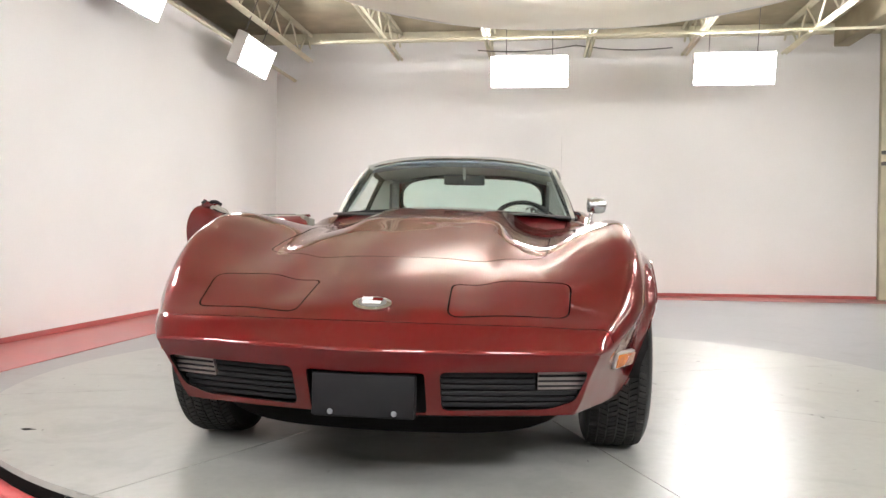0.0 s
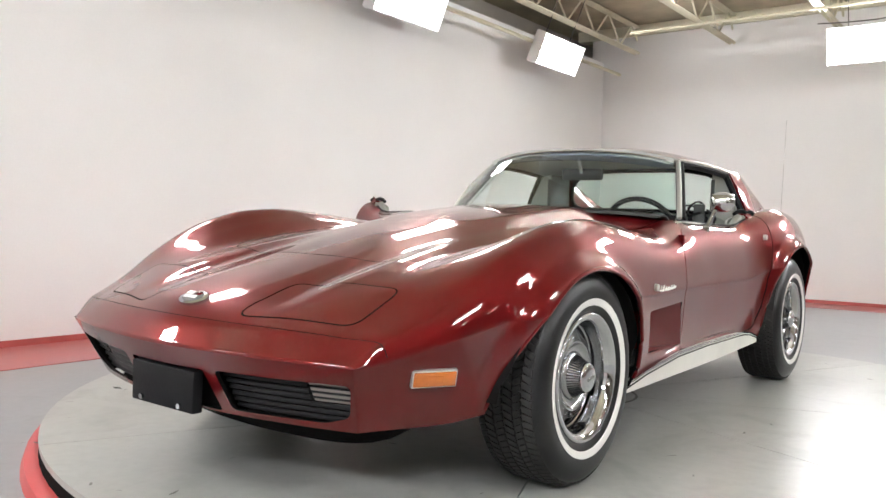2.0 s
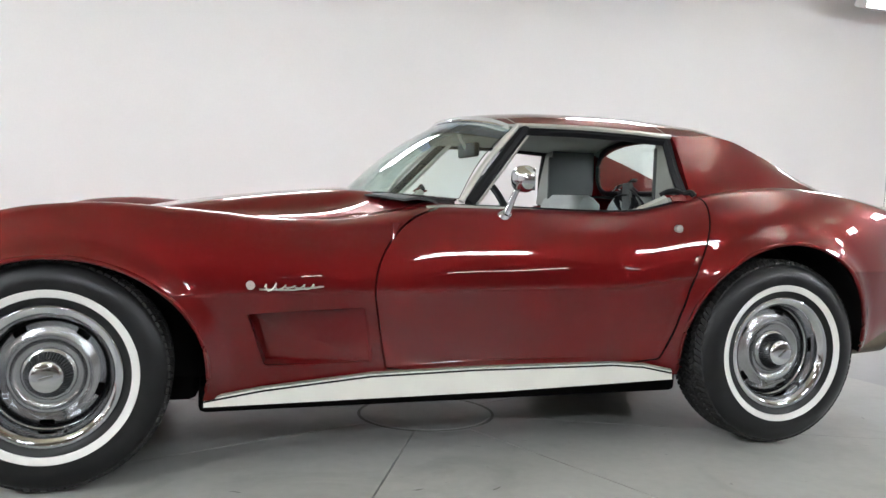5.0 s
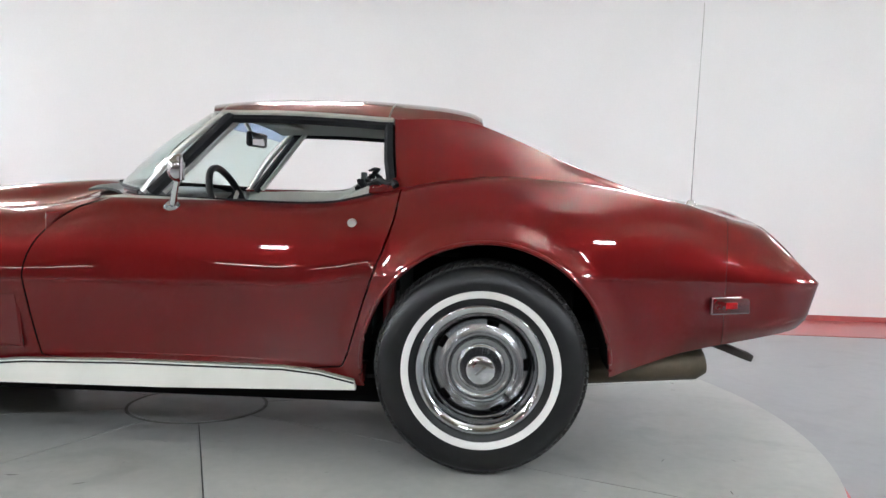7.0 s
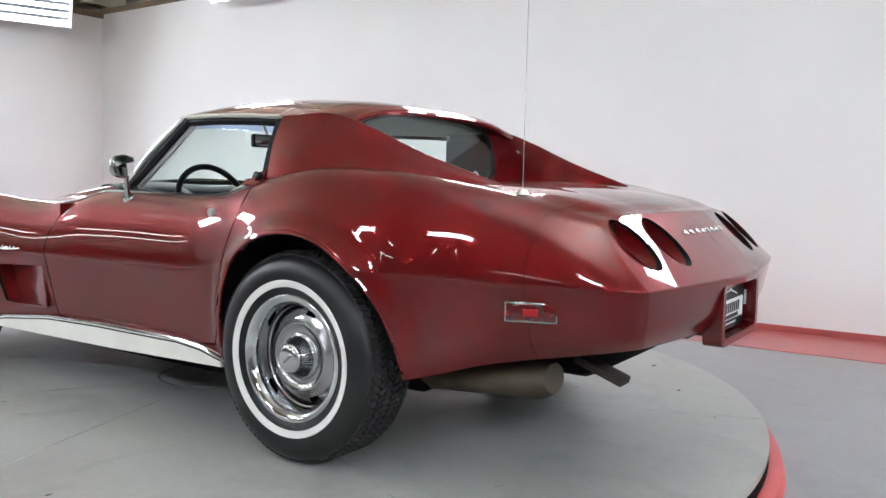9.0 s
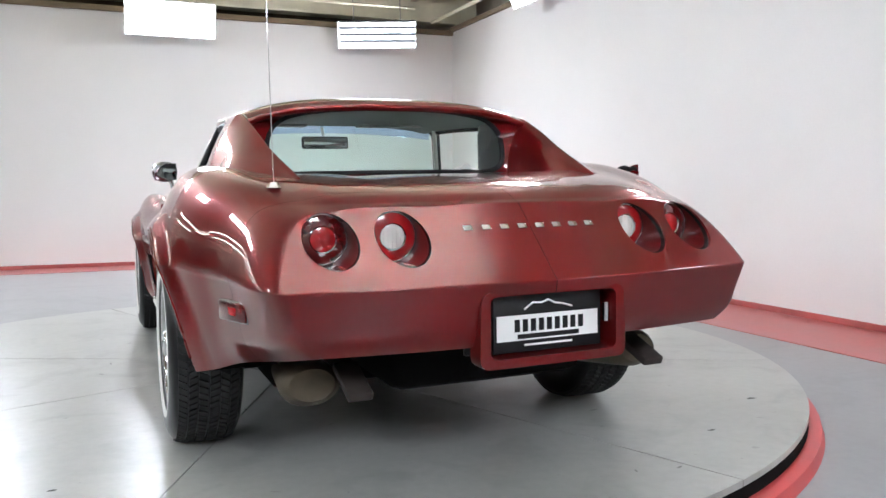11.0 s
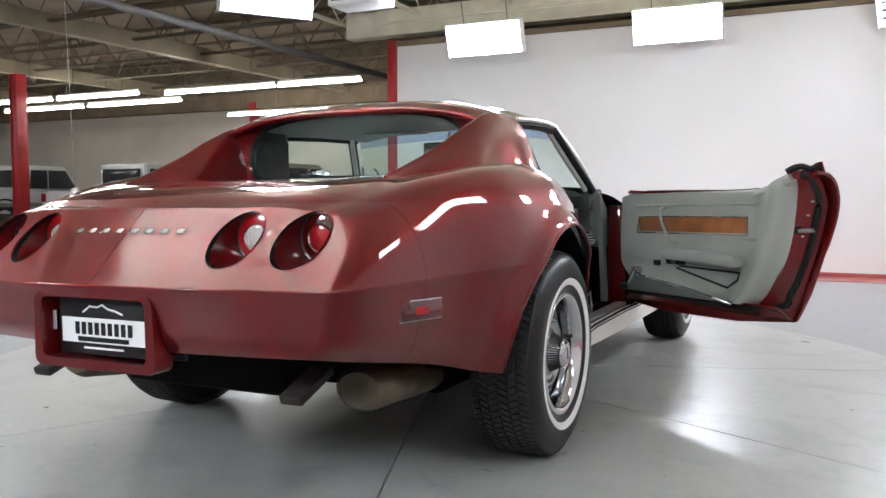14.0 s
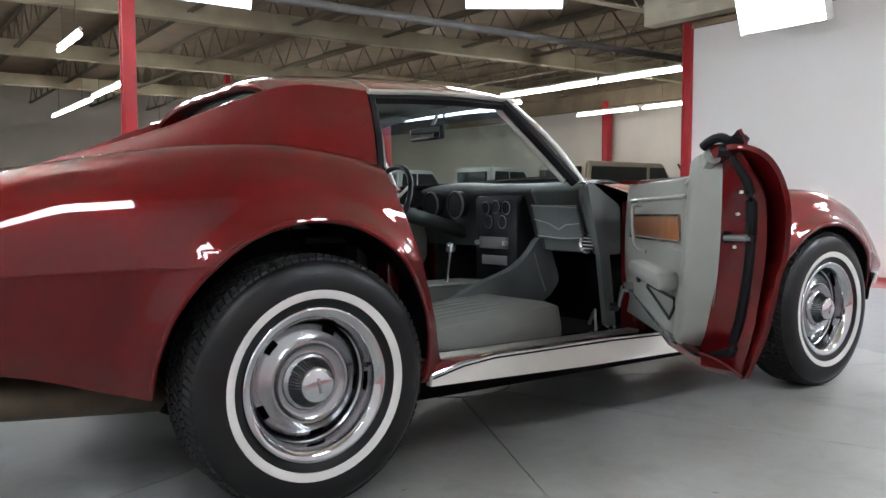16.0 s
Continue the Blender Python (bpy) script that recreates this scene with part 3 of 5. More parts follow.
for me, lo, hi in islands(roof_me):
    if (hi - lo).max() < .05:
        continue
    polish(me, roof_ref)
    link("roof_panel" if abs(lo[0] + hi[0]) > .2 else "roof_frame", me, car, "lift-out red roof panel" if abs(lo[0] + hi[0]) > .2 else "red roof frame with a middle bar")

# sail panels that run down to the deck
x_ridge = curve((.92, .575), (1.1, .571), (1.17, .565), (1.3, .558), (1.5, .541), (1.80, .507))
z_ridge = curve((.92, 1.143), (1.1, 1.148), (1.17, 1.141), (1.33, 1.088), (1.525, 1.005), (1.76, .922), (1.80, .908))


def sail_section(s, side):
    xr, zr = float(x_ridge(s)), float(z_ridge(s))
    xb, zb = float(x_crest(s)) - .020 - .045 * smooth(.95, 1.3, s) - .07 * smooth(1.40, 1.80, s), float(z_crest(s)) - .016
    h = zr - zb
    yo = .03 * smooth(1.0, .92, s)
    ctrl = [(xr - .085, .84), (xr - .060, .5 * (zr + .84)), (xr - .024, zr - .035), (xr - .012, zr - .012), (xr - .002, zr), (xr + .007 + .05 * (xb - xr), zr - .06 * abs(h) - .003),
            (xr + .44 * (xb - xr) + .013, zr - .42 * h), (xr + .80 * (xb - xr) + .010, zr - .80 * h), (xb + .004, zb), (xb + .006, zb - .03)]
    return [(side * x, s + yo * (zr - z) / max(h, .05), z) for x, z in spline(ctrl, 5)]


for side in (1, -1):
    st = np.linspace(.925, 1.80, 44)
    secs = [sail_section(s, side) for s in st]
    bm = bmesh.new()
    g = [[bm.verts.new(p) for p in q] for q in secs]
    for i in range(len(g) - 1):
        for j in range(len(g[0]) - 1):
            bm.faces.new((g[i][j], g[i + 1][j], g[i + 1][j + 1], g[i][j + 1]))
    bm.faces.new(g[0])
    bm.faces.new(g[-1][::-1])
    part("sail_panel", bm, PAINT, car, "red roof pillar running down to the deck", angle=60)


def ws_base(x):
    k = x / .655
    return Vector((x * .625 / .655, -.222 + .287 * k * k, .905 - .022 * k * k))


def ws_top(x):
    k = x / .655
    return Vector((x * .520 / .655, .180 + .118 * k * k, 1.197 - .048 * abs(k) ** 2.4))


def ws(x, v):
    p = ws_base(x).lerp(ws_top(x), v)
    return p + Vector((0, -.018, .014)) * math.sin(math.pi * v)


xs = np.linspace(-.655, .655, 25)
glass = part("windshield", surf(ws, xs, np.linspace(0, 1, 9), .004), GLASS, car, "raked windshield with a blue band along its top")
glass.visible_shadow = False
band = part("sun_band", surf(lambda x, v: ws(x, v) + Vector((0, .008, -.004)), xs * .98, np.linspace(.80, .95, 4), .002), VISOR, glass, "blue tinted glass band")
band.visible_shadow = False
part("windshield_header", tube([ws_top(x) + Vector((0, -.002, -.002)) for x in xs], .011, 8, .7), CHROME, car, "bright windshield header trim")
part("cowl", surf(lambda x, v: ws_base(x) + Vector((0, -.016 + .01 * v, -.006 - .10 * v)), xs, [0, .5, 1], .004), BLACKPL, car, "black cowl under the windshield")
part("cowl_seal", tube([ws_base(x) + Vector((0, -.010, -.006)) for x in xs], .0045, 6), BLACK, car)
for side in (1, -1):
    a, b = Vector((side * .638, .070, .872)), Vector((side * .527, .312, 1.148))
    part("windshield_pillar", tube([a.lerp(b, t) + Vector((side * .006, -.012, .008)) * math.sin(math.pi * t) for t in np.linspace(0, 1, 8)], .0115, 8), SATIN, car, "bright windshield pillar trim")
    part("pillar_seal", tube([a.lerp(b, t) + Vector((-side * .004, .034, 0)) for t in np.linspace(-.02, 1, 8)], .021, 8), BLACK, car, "black rubber door seal")
    part("pillar_inner_trim", tube([a.lerp(b, t) + Vector((-side * .022, .064, .0)) for t in np.linspace(0, .98, 6)], .012, 6), SATIN, car)
    rail = [Vector(roof_point(s, side * 1.0)) + Vector((side * .003, 0, -.004)) for s in np.linspace(.31, .92, 16)]
    part("drip_rail", tube(rail, .0090, 6), SATIN, car, "thin bright drip rail")
    part("roof_seal", tube([p + Vector((-side * .012, 0, -.020)) for p in rail], .017, 6), BLACK, car, "black rubber roof seal")
    part("pillar_seal", tube([Vector((side * .570, .908, 1.12)), Vector((side * .625, .915, 1.0)), Vector((side * .675, .935, .895))], .018, 6), BLACK, car)
    # rocker trim
    top = [(-.785, .255), (-.61, .282), (-.27, .314), (.08, .322), (.60, .321), (.72, .310), (.835, .285)]
    bot = [(.84, .252), (.2, .236), (-.785, .228)]
    x0, x1 = (.764, .793) if side > 0 else (-.793, -.764)
    part("rocker_trim", prism(top + bot, "x", x0, x1), CREAM, car, "pale satin rocker trim with a black line", flat=True)
    part("rocker_line", tube([(side * .792, y, z - .010) for y, z in top], .0035, 6), BLACK, car)
    part("rocker_edge", tube([(side * .790, y, z + .001) for y, z in top], .005, 6), CHROME, car)
    # fender vent box
    bm = bmesh.new()
    deep = [(-.652, .507), (-.295, .529), (-.275, .356), (-.598, .362)]
    o = [bm.verts.new((side * .812, y, z)) for y, z in [(-.667, .523), (-.285, .535), (-.266, .349), (-.608, .346)]]
    q = [bm.verts.new((side * (.752 + .062 * (k in (1, 2))), y, z)) for k, (y, z) in enumerate(deep)]
    for k in range(4):
        bm.faces.new((o[k], o[(k + 1) % 4], q[(k + 1) % 4], q[k]))
    bm.faces.new(q)
    bmesh.ops.transform(bm, matrix=Matrix.Translation((-side * .018, 0, 0)), verts=bm.verts)
    part("fender_vent", bm, PAINT, car, "recessed red side vent", flat=True)
    # wheel wells
    for cy, (ra, rb, cz) in ARCH.items():
        well = surf(lambda a, x: Vector((side * min(x, .792 + .053 * smooth(.0, .45, math.sin(a))), cy + arch_reach(cy, a, ra + .012) * math.cos(a), cz + (rb + .012) * math.sin(a))), np.linspace(-.02, math.pi + .02, 25), [.50, .795, .848 if cy > 0 else .825])
        part("wheel_well", well, INNER, car, "black wheel well")
    # lamps on the flanks
    def lampbox(name, c, ln, ht, turn, lens, lab, tip=0.0):
        m = Matrix.Translation(c) @ Matrix.Rotation(turn, 4, "Z") @ Matrix.Rotation(tip, 4, "Y")
        base = part(name, boxed((-.006, -ln / 2, -ht / 2), (.010, ln / 2, ht / 2), .003, m), SATIN if lens is AMBER else STEEL, car, lab)
        part("lens", boxed((-.004, -ln / 2 + .004, -ht / 2 + .004), (.014, ln / 2 - .004, ht / 2 - .004), .003, m), AMBER if lens is AMBER else LENSD, base)
        part("lens_spot", boxed((-.004, -.022, -.011), (.0155, .022, .011), .003, m), LENSB if lens is LENSR else AMBER, base)
    lampbox("front_marker_lamp", (side * .7195, -1.850, .417), .128, .048, -side * .50 if side > 0 else math.pi + .50, AMBER, "amber side marker lamp in a chrome frame", .24)
    lampbox("rear_marker_lamp", (side * .735, 2.034, .564), .145, .056, side * .36 if side > 0 else math.pi - .36, LENSR, "red side marker lamp in a chrome frame")
    # side flag badge and script
    part("fender_badge", disc((side * .834, -.652, .607), .013, .012, "x", 20), SATIN, car, "small round chrome badge")
    bm = bmesh.new()
    wave = [(side * (.8345 - .0075 * u), -.615 + .165 * u + .006 * math.sin(36 * u + 1.0), .601 + (.013 - .006 * u) * math.sin(36 * u) * (.65 + .35 * math.sin(9 * u))) for u in np.linspace(0, 1, 70)]
    add_tube(bm, wave, .0026, 6)
    add_tube(bm, [(side * .833, -.625, .594), (side * .828, -.525, .591), (side * .823, -.43, .600)], .003, 6)
    part("fender_script", bm, SATIN, car, "small chrome script ornament")

# rear window
def rw(x, v):
    k = x / .512
    return Vector((x * (1 - .06 * v), 1.168 - .018 * v + .012 * (1 - k * k), .910 + (.278 - .062 * abs(k) ** 3) * v))


part("roof_lip", tube([Vector(roof_point(1.221, k)) + Vector((0, -.004, -.012)) for k in np.linspace(-1, 1, 33)], .0135, 8), PAINT, car, "rolled red edge of the roof")
rear_glass = part("rear_window", surf(rw, np.linspace(-.512, .512, 21), np.linspace(0, 1, 7), .004), GLASS, car, "upright rear window in a black seal")
rear_glass.visible_shadow = False
def rw_point(x, h, back=0.0):
    return rw(x, h / .278) + Vector((0, back, 0))


hole = rounded([(-.488, .014), (.488, .014), (.500, .262), (-.500, .262)], .105, 9)
rim = []
for p, q in zip(hole, hole[1:] + hole[:1]):
    n = max(1, int(math.hypot(q[0] - p[0], q[1] - p[1]) / .04))
    rim += [(p[0] + (q[0] - p[0]) * k / n, p[1] + (q[1] - p[1]) * k / n) for k in range(n)]
bm = bmesh.new()
rows = [[bm.verts.new(rw_point(x, h, .004)) for x, h in rim], [bm.verts.new(rw_point(x, h, .014)) for x, h in rim]]
outer = []
for x, h in rim:
    x, h = min(.560, max(-.560, x * 1.3)), min(.285, max(-.02, .138 + (h - .138) * 1.5))
    p = rw_point(x, h, .034)
    if h > .20:                            # the upper edge runs into the roof's rear edge
        p = p.lerp(Vector(roof_point(1.219, max(-.995, min(.995, x / .555)))) + Vector((0, -.004, -.016)), smooth(.20, .275, h))
    outer.append(bm.verts.new(p))
rows.append(outer)
for u, v in zip(rows, rows[1:]):
    for k in range(len(u)):
        bm.faces.new((u[k], u[(k + 1) % len(u)], v[(k + 1) % len(u)], v[k]))
part("rear_window_surround", bm, PAINT, car, "red moulded surround of the rear window")
loop = [rw_point(x, h, .004) for x, h in rim]
part("rear_window_seal", tube([p + Vector((0, .004, 0)) for p in loop + loop[:1]], .0115, 8), BLACK, car, "black rubber rear window seal")
bm = bmesh.new()
add_tube(bm, [(x, 1.187, z) for x, z in ((-.372, .928), (-.355, .936), (-.335, .940), (-.318, .956), (-.300, .957), (-.288, .944), (-.262, .940), (-.250, .928))], .0022, 5)
for x in (-.345, -.275):
    add_tube(bm, [(x + .009 * math.cos(q), 1.187, .927 + .009 * math.sin(q)) for q in np.linspace(0, math.pi, 7)], .0018, 5)
add_box(bm, (-.368, 1.186, .908), (-.252, 1.188, .917))
part("window_sticker", bm, PLATEW, car, "white sticker of a car outline", flat=True)

# nose: emblem, grilles, lamps, plate board, chin
em = part("hood_emblem", disc((0, 0, 0), .056, .012, "z", 40, .004), CHROME, car, "round chrome hood emblem with crossed flags")
em.matrix_basis = Matrix.Translation((0, -2.062, .572)) @ Matrix.Rotation(radians(27), 4, "X") @ Matrix.Diagonal((1, .62, 1, 1))
part("enamel", disc((0, 0, .004), .042, .012, "z", 36, .004), GREYSTEEL, em)
part("flag", boxed((-.030, .002, .010), (.0, .026, .0155), .002), PLATEW, em)
part("flag", boxed((.002, .002, .010), (.030, .026, .0155), .002), LENSR, em)
part("flag", boxed((-.026, -.024, .010), (.026, -.004, .0150), .002), PLATEW, em)
for side in (1, -1):
    gr = part("grille", surf(lambda x, z: Vector((side * x * (1 - (.42 - z) * .35), -2.055 + bow_nose(x) * .95 + (.42 - z) * .5, z)), np.linspace(.19, .630, 12), np.linspace(.262, .425, 5), .01), INNER, car, "black slatted grille")
    for k in range(6):
        z = .296 + k * .0185
        part("slat", tube([(side * x, -2.140 + bow_nose(x) + (.42 - z) * .55, z) for x in np.linspace(.20, .462 if z > .338 else .612 - (.42 - z) * .35, 9)], .0035, 6, 2.0), BLACKPL, gr)
    tl = part("turn_lamp", surf(lambda x, z: Vector((side * x, -2.143 + bow_nose(x) + (.42 - z) * .55, z)), np.linspace(.470, .606, 6)[::side], np.linspace(.345, .398, 3), .012), LENSC, gr, "clear ribbed turn lamp")
    for k in range(3):
        z = .356 + k * .0155
        part("rib", tube([(side * x, -2.146 + bow_nose(x) + (.42 - z) * .55, z) for x in np.linspace(.472, .604, 5)], .003, 6), BLACKPL, tl)
bb = part("plate_board", boxed((-.143, -2.165, .272), (.143, -2.130, .390), .006), BLACK, car, "blank black front plate board")
for x in (-.088, .088):
    part("bolt", disc((x, -2.168, .288), .008, .010, "y", 12), CHROME, bb)
part("plate_bay", boxed((-.17, -2.07, .262), (.17, -1.99, .41), .004), INNER, car)
bm = surf(lambda x, v: Vector((x, -2.05 + .95 * bow_nose(x) + .12 * v, .276 - .035 * v)), np.linspace(-.48, .48, 17), np.linspace(0, 1, 4), .01)
part("air_dam", surf(lambda x, v: Vector((x, -1.88 + .9 * bow_nose(x) + .05 * v, .275 - .112 * v * (1 - (x / .6) ** 6))), np.linspace(-.56, .56, 21), np.linspace(0, 1, 3), .008), INNER, car, "black plastic air dam")
part("chin_spoiler", bm, INNER, car, "black chin under the nose")

for n, (x, z) in enumerate(LAMPS):
    yb = 2.293 - .07 * (abs(x) / .65) ** 2
    inner = abs(x) < .45
    bm = revolve([(.0685, .0), (.0685, -.15), (.0005, -.15)], 40, "y")
    for v in bm.verts:
        if v.co.y > -.01:
            v.co.y -= v.co.z * 1.06 + .004
    bore = part("tail_lamp", bm, PAINT, car, "round tail lamp deep in its bore")
    bore.location = (x, yb, z)
    part("ring", revolve([(.0645, -.095), (.067, -.088), (.0655, -.082), (.0625, -.082), (.0615, -.092)], 40, "y", True), STEEL, bore, "thin bright ring")
    part("lens", disc((0, -.106, 0), .063, .04, "y", 40, .006), LENSB if inner else LENSD, bore)
    part("ring", revolve([(.0325, -.079), (.0355, -.077), (.0365, -.10), (.0325, -.10)], 36, "y", True), CHROME, bore)
    part("lens_middle", disc((0, -.100, 0), .0325, .04, "y", 32, .003), LENSW if inner else LENSB, bore, "clear reversing lens" if inner else "")
    if inner:
        bm = bmesh.new()
        for k in range(-2, 3):
            h = (.031 ** 2 - (k * .0115) ** 2) ** .5 - .002
            add_box(bm, (k * .0115 - .002, -.084, -h), (k * .0115 + .002, -.0765, h), 0)
            add_box(bm, (-h, -.084, k * .0115 - .0014), (h, -.0775, k * .0115 + .0014), 0)
        part("lens_ribs", bm, LENSW, bore)
# raised letters across the tail, as plain bright bars
bar = part("tail_badge", boxed((-.002, 2.256, .768), (.002, 2.262, .772)), CHROME, car, "row of small bright letter bars")
for k in range(8):
    x = .181 - k * .0517
    bm = bmesh.new()
    add_box(bm, (-.0125, -.004, -.0085), (.0125, .004, .0085), .002)
    q = part("letter_bar", bm, CHROME, bar)
    q.matrix_basis = Matrix.Translation((x, 2.275 - .07 * (x / .65) ** 2, .767)) @ Matrix.Rotation(radians(47), 4, "X")
def boxed_up(a, b, bev=0.0):
    return boxed((a[0], a[1], a[2] + .013), (b[0], b[1], b[2] + .013), bev)


# rear plate and its bay
bay = part("plate_bay", boxed_up((-.205, 2.2820, .428), (.205, 2.2970, .598), .004), BLACKPL, car)
fr = bmesh.new()
outer, inn = rounded([(-.212, .424), (.212, .424), (.206, .616), (-.206, .616)], .03, 6), rounded([(-.182, .448), (.182, .448), (.182, .604), (-.182, .604)], .02, 6)
lo = [[fr.verts.new((x, y, z)) for x, z in poly] for poly, y in ((outer, 2.3420), (outer, 2.4010), (inn, 2.4010), (inn, 2.3020))]
for u, v in zip(lo, lo[1:]):
    for k in range(len(u)):
        fr.faces.new((u[k], u[(k + 1) % len(u)], v[(k + 1) % len(u)], v[k]))
part("plate_frame", fr, PAINT, car, "red moulded frame round the rear plate", flat=False, angle=50)
plate = part("dealer_plate", boxed_up((-.158, 2.3570, .440), (.158, 2.3640, .588), .002), BLACKPL, car, "black and white dealer plate with a car outline")
part("plate_panel", boxed_up((-.148, 2.3640, .470), (.148, 2.3655, .535), 0), PLATEW, plate)
for k in range(9):
    part("letter_bar", boxed_up((-.103 + k * .0233, 2.3655, .492), (-.088 + k * .0233, 2.3665, .524), 0), BLACKPL, plate)
part("plate_line", boxed_up((-.09, 2.3655, .474), (.09, 2.3665, .486), 0), BLACKPL, plate)
part("plate_line", boxed_up((-.07, 2.3640, .455), (.07, 2.3655, .460), 0), PLATEW, plate)
part("car_outline", tube([(x, 2.3650, z + .013) for x, z in ((-.07, .548), (-.045, .556), (-.02, .560), (.0, .570), (.02, .563), (.045, .565), (.07, .549))], .0025, 6), PLATEW, plate)
for x in (-.178, .178):
    part("plate_lamp", disc((x, 2.3620, .538), .010, .05, "z", 12), CHROME, bay)

# rolled lips round the wheel openings
for side in (1, -1):
    for cy, (ra, rb, cz) in ARCH.items():
        lip = []
        for a in np.linspace(radians(-8), radians(188), 60):
            y, z = cy + arch_reach(cy, a, ra + .003) * math.cos(a), cz + (rb + .003) * math.sin(a)
            hit = BODY_TREE.ray_cast(Vector((side * 1.3, y, z)), Vector((-side, 0, 0)))[0]
            if hit is not None and abs(hit.x) > .7:
                lip.append(hit + Vector((-side * .003, 0, 0)))
        part("arch_lip", tube(lip, .0075, 8), PAINT, car, "rolled lip of the wheel opening")

# mirror, handle, aerial
def mirror(side):
    base = part("door_mirror", tube([(side * .712, .205, .828), (side * .722, .208, .838)], [.030, .020], 14, .7), CHROME, car, "chrome door mirror on a slim stalk")
    part("stalk", tube([(side * .720, .208, .835), (side * .738, .226, .897), (side * .752, .242, .937)], [.013, .010, .011], 10), CHROME, base)
    bm = bmesh.new()
    bmesh.ops.create_uvsphere(bm, u_segments=24, v_segments=14, radius=1)
    for v in bm.verts:
        v.co = Vector((v.co.x * .056, min(v.co.y * .036, .010), v.co.z * .046))
        v.co.x = math.copysign(abs(v.co.x) ** .8 * .056 ** .2, v.co.x)
        v.co.z = math.copysign(abs(v.co.z) ** .8 * .046 ** .2, v.co.z)
    head = part("mirror_head", bm, CHROME, base)
    head.matrix_basis = Matrix.Translation((side * .770, .248, .955)) @ Matrix.Rotation(side * .22, 4, "Z")
    part("mirror_glass", boxed((-.050, .0095, -.038), (.050, .0125, .038), .002), CHROME, head)
mirror(1)
part("door_handle", disc((.815, .824, .797), .0135, .016, "x", 24), SATIN, car, "round chrome door lock button")
ant = part("aerial", tube([(.606, 1.928, .880), (.606, 1.928, .895)], [.020, .010], 14), CHROME, car, "thin aerial on a chrome base")
part("mast", tube([(.606, 1.928, .89), (.608, 1.932, 1.2), (.610, 1.938, 1.54)], [.0015, .0011, .0008], 6), CHROME, ant)

# underneath
# Pan and crossmember hang extra low to block light under the car
part("floor_pan", boxed((-.63, -.80, .165), (.63, .96, .262), .02), INNER, car, "black underbody")
part("engine_mass", boxed((-.50, -1.70, .25), (.50, -.40, .56), .03), INNER, car)
part("boot_mass", boxed((-.56, .96, .22), (.56, 1.56, .72), .03), INNER, car)
part("crossmember", boxed((-.46, -1.35, .175), (.50, -.80, .27), .03), INNER, car)
part("rear_axle", tube([(-.72, 1.245, .33), (.72, 1.245, .33)], .05, 12), INNER, car)
part("spare_tray", boxed((-.32, 1.55, .29), (.32, 2.04, .44), .05), INNER, car)
for side in (1, -1):
    mf = part("muffler", tube([(side * .50, 1.44, .275), (side * .50, 1.48, .277), (side * .55, 1.98, .335), (side * .55, 2.01, .339)], [.044, .060, .060, .044], 20, 1.0), EXHAUST, car, "tarnished oval exhaust muffler")
    for v in mf.data.vertices:
        v.co.x = side * .500 + (v.co.x - side * .525) * 1.45
    tip = part("exhaust_tip", boxed((-.034, -.08, -.013), (.034, .08, .013), .006, Matrix.Translation((side * .455, 2.125, .368)) @ Matrix.Rotation(radians(-20), 4, "X")), RUST, car, "flat rusty exhaust tip")
    part("side_pipe", tube([(side * .38, -.7, .19), (side * .38, .4, .19), (side * .45, 1.5, .25)], .028, 10), RUST, car)


# ---- wheels ----
def knot(prof, n):
    return [tuple(p) for p in spline(prof, n)]


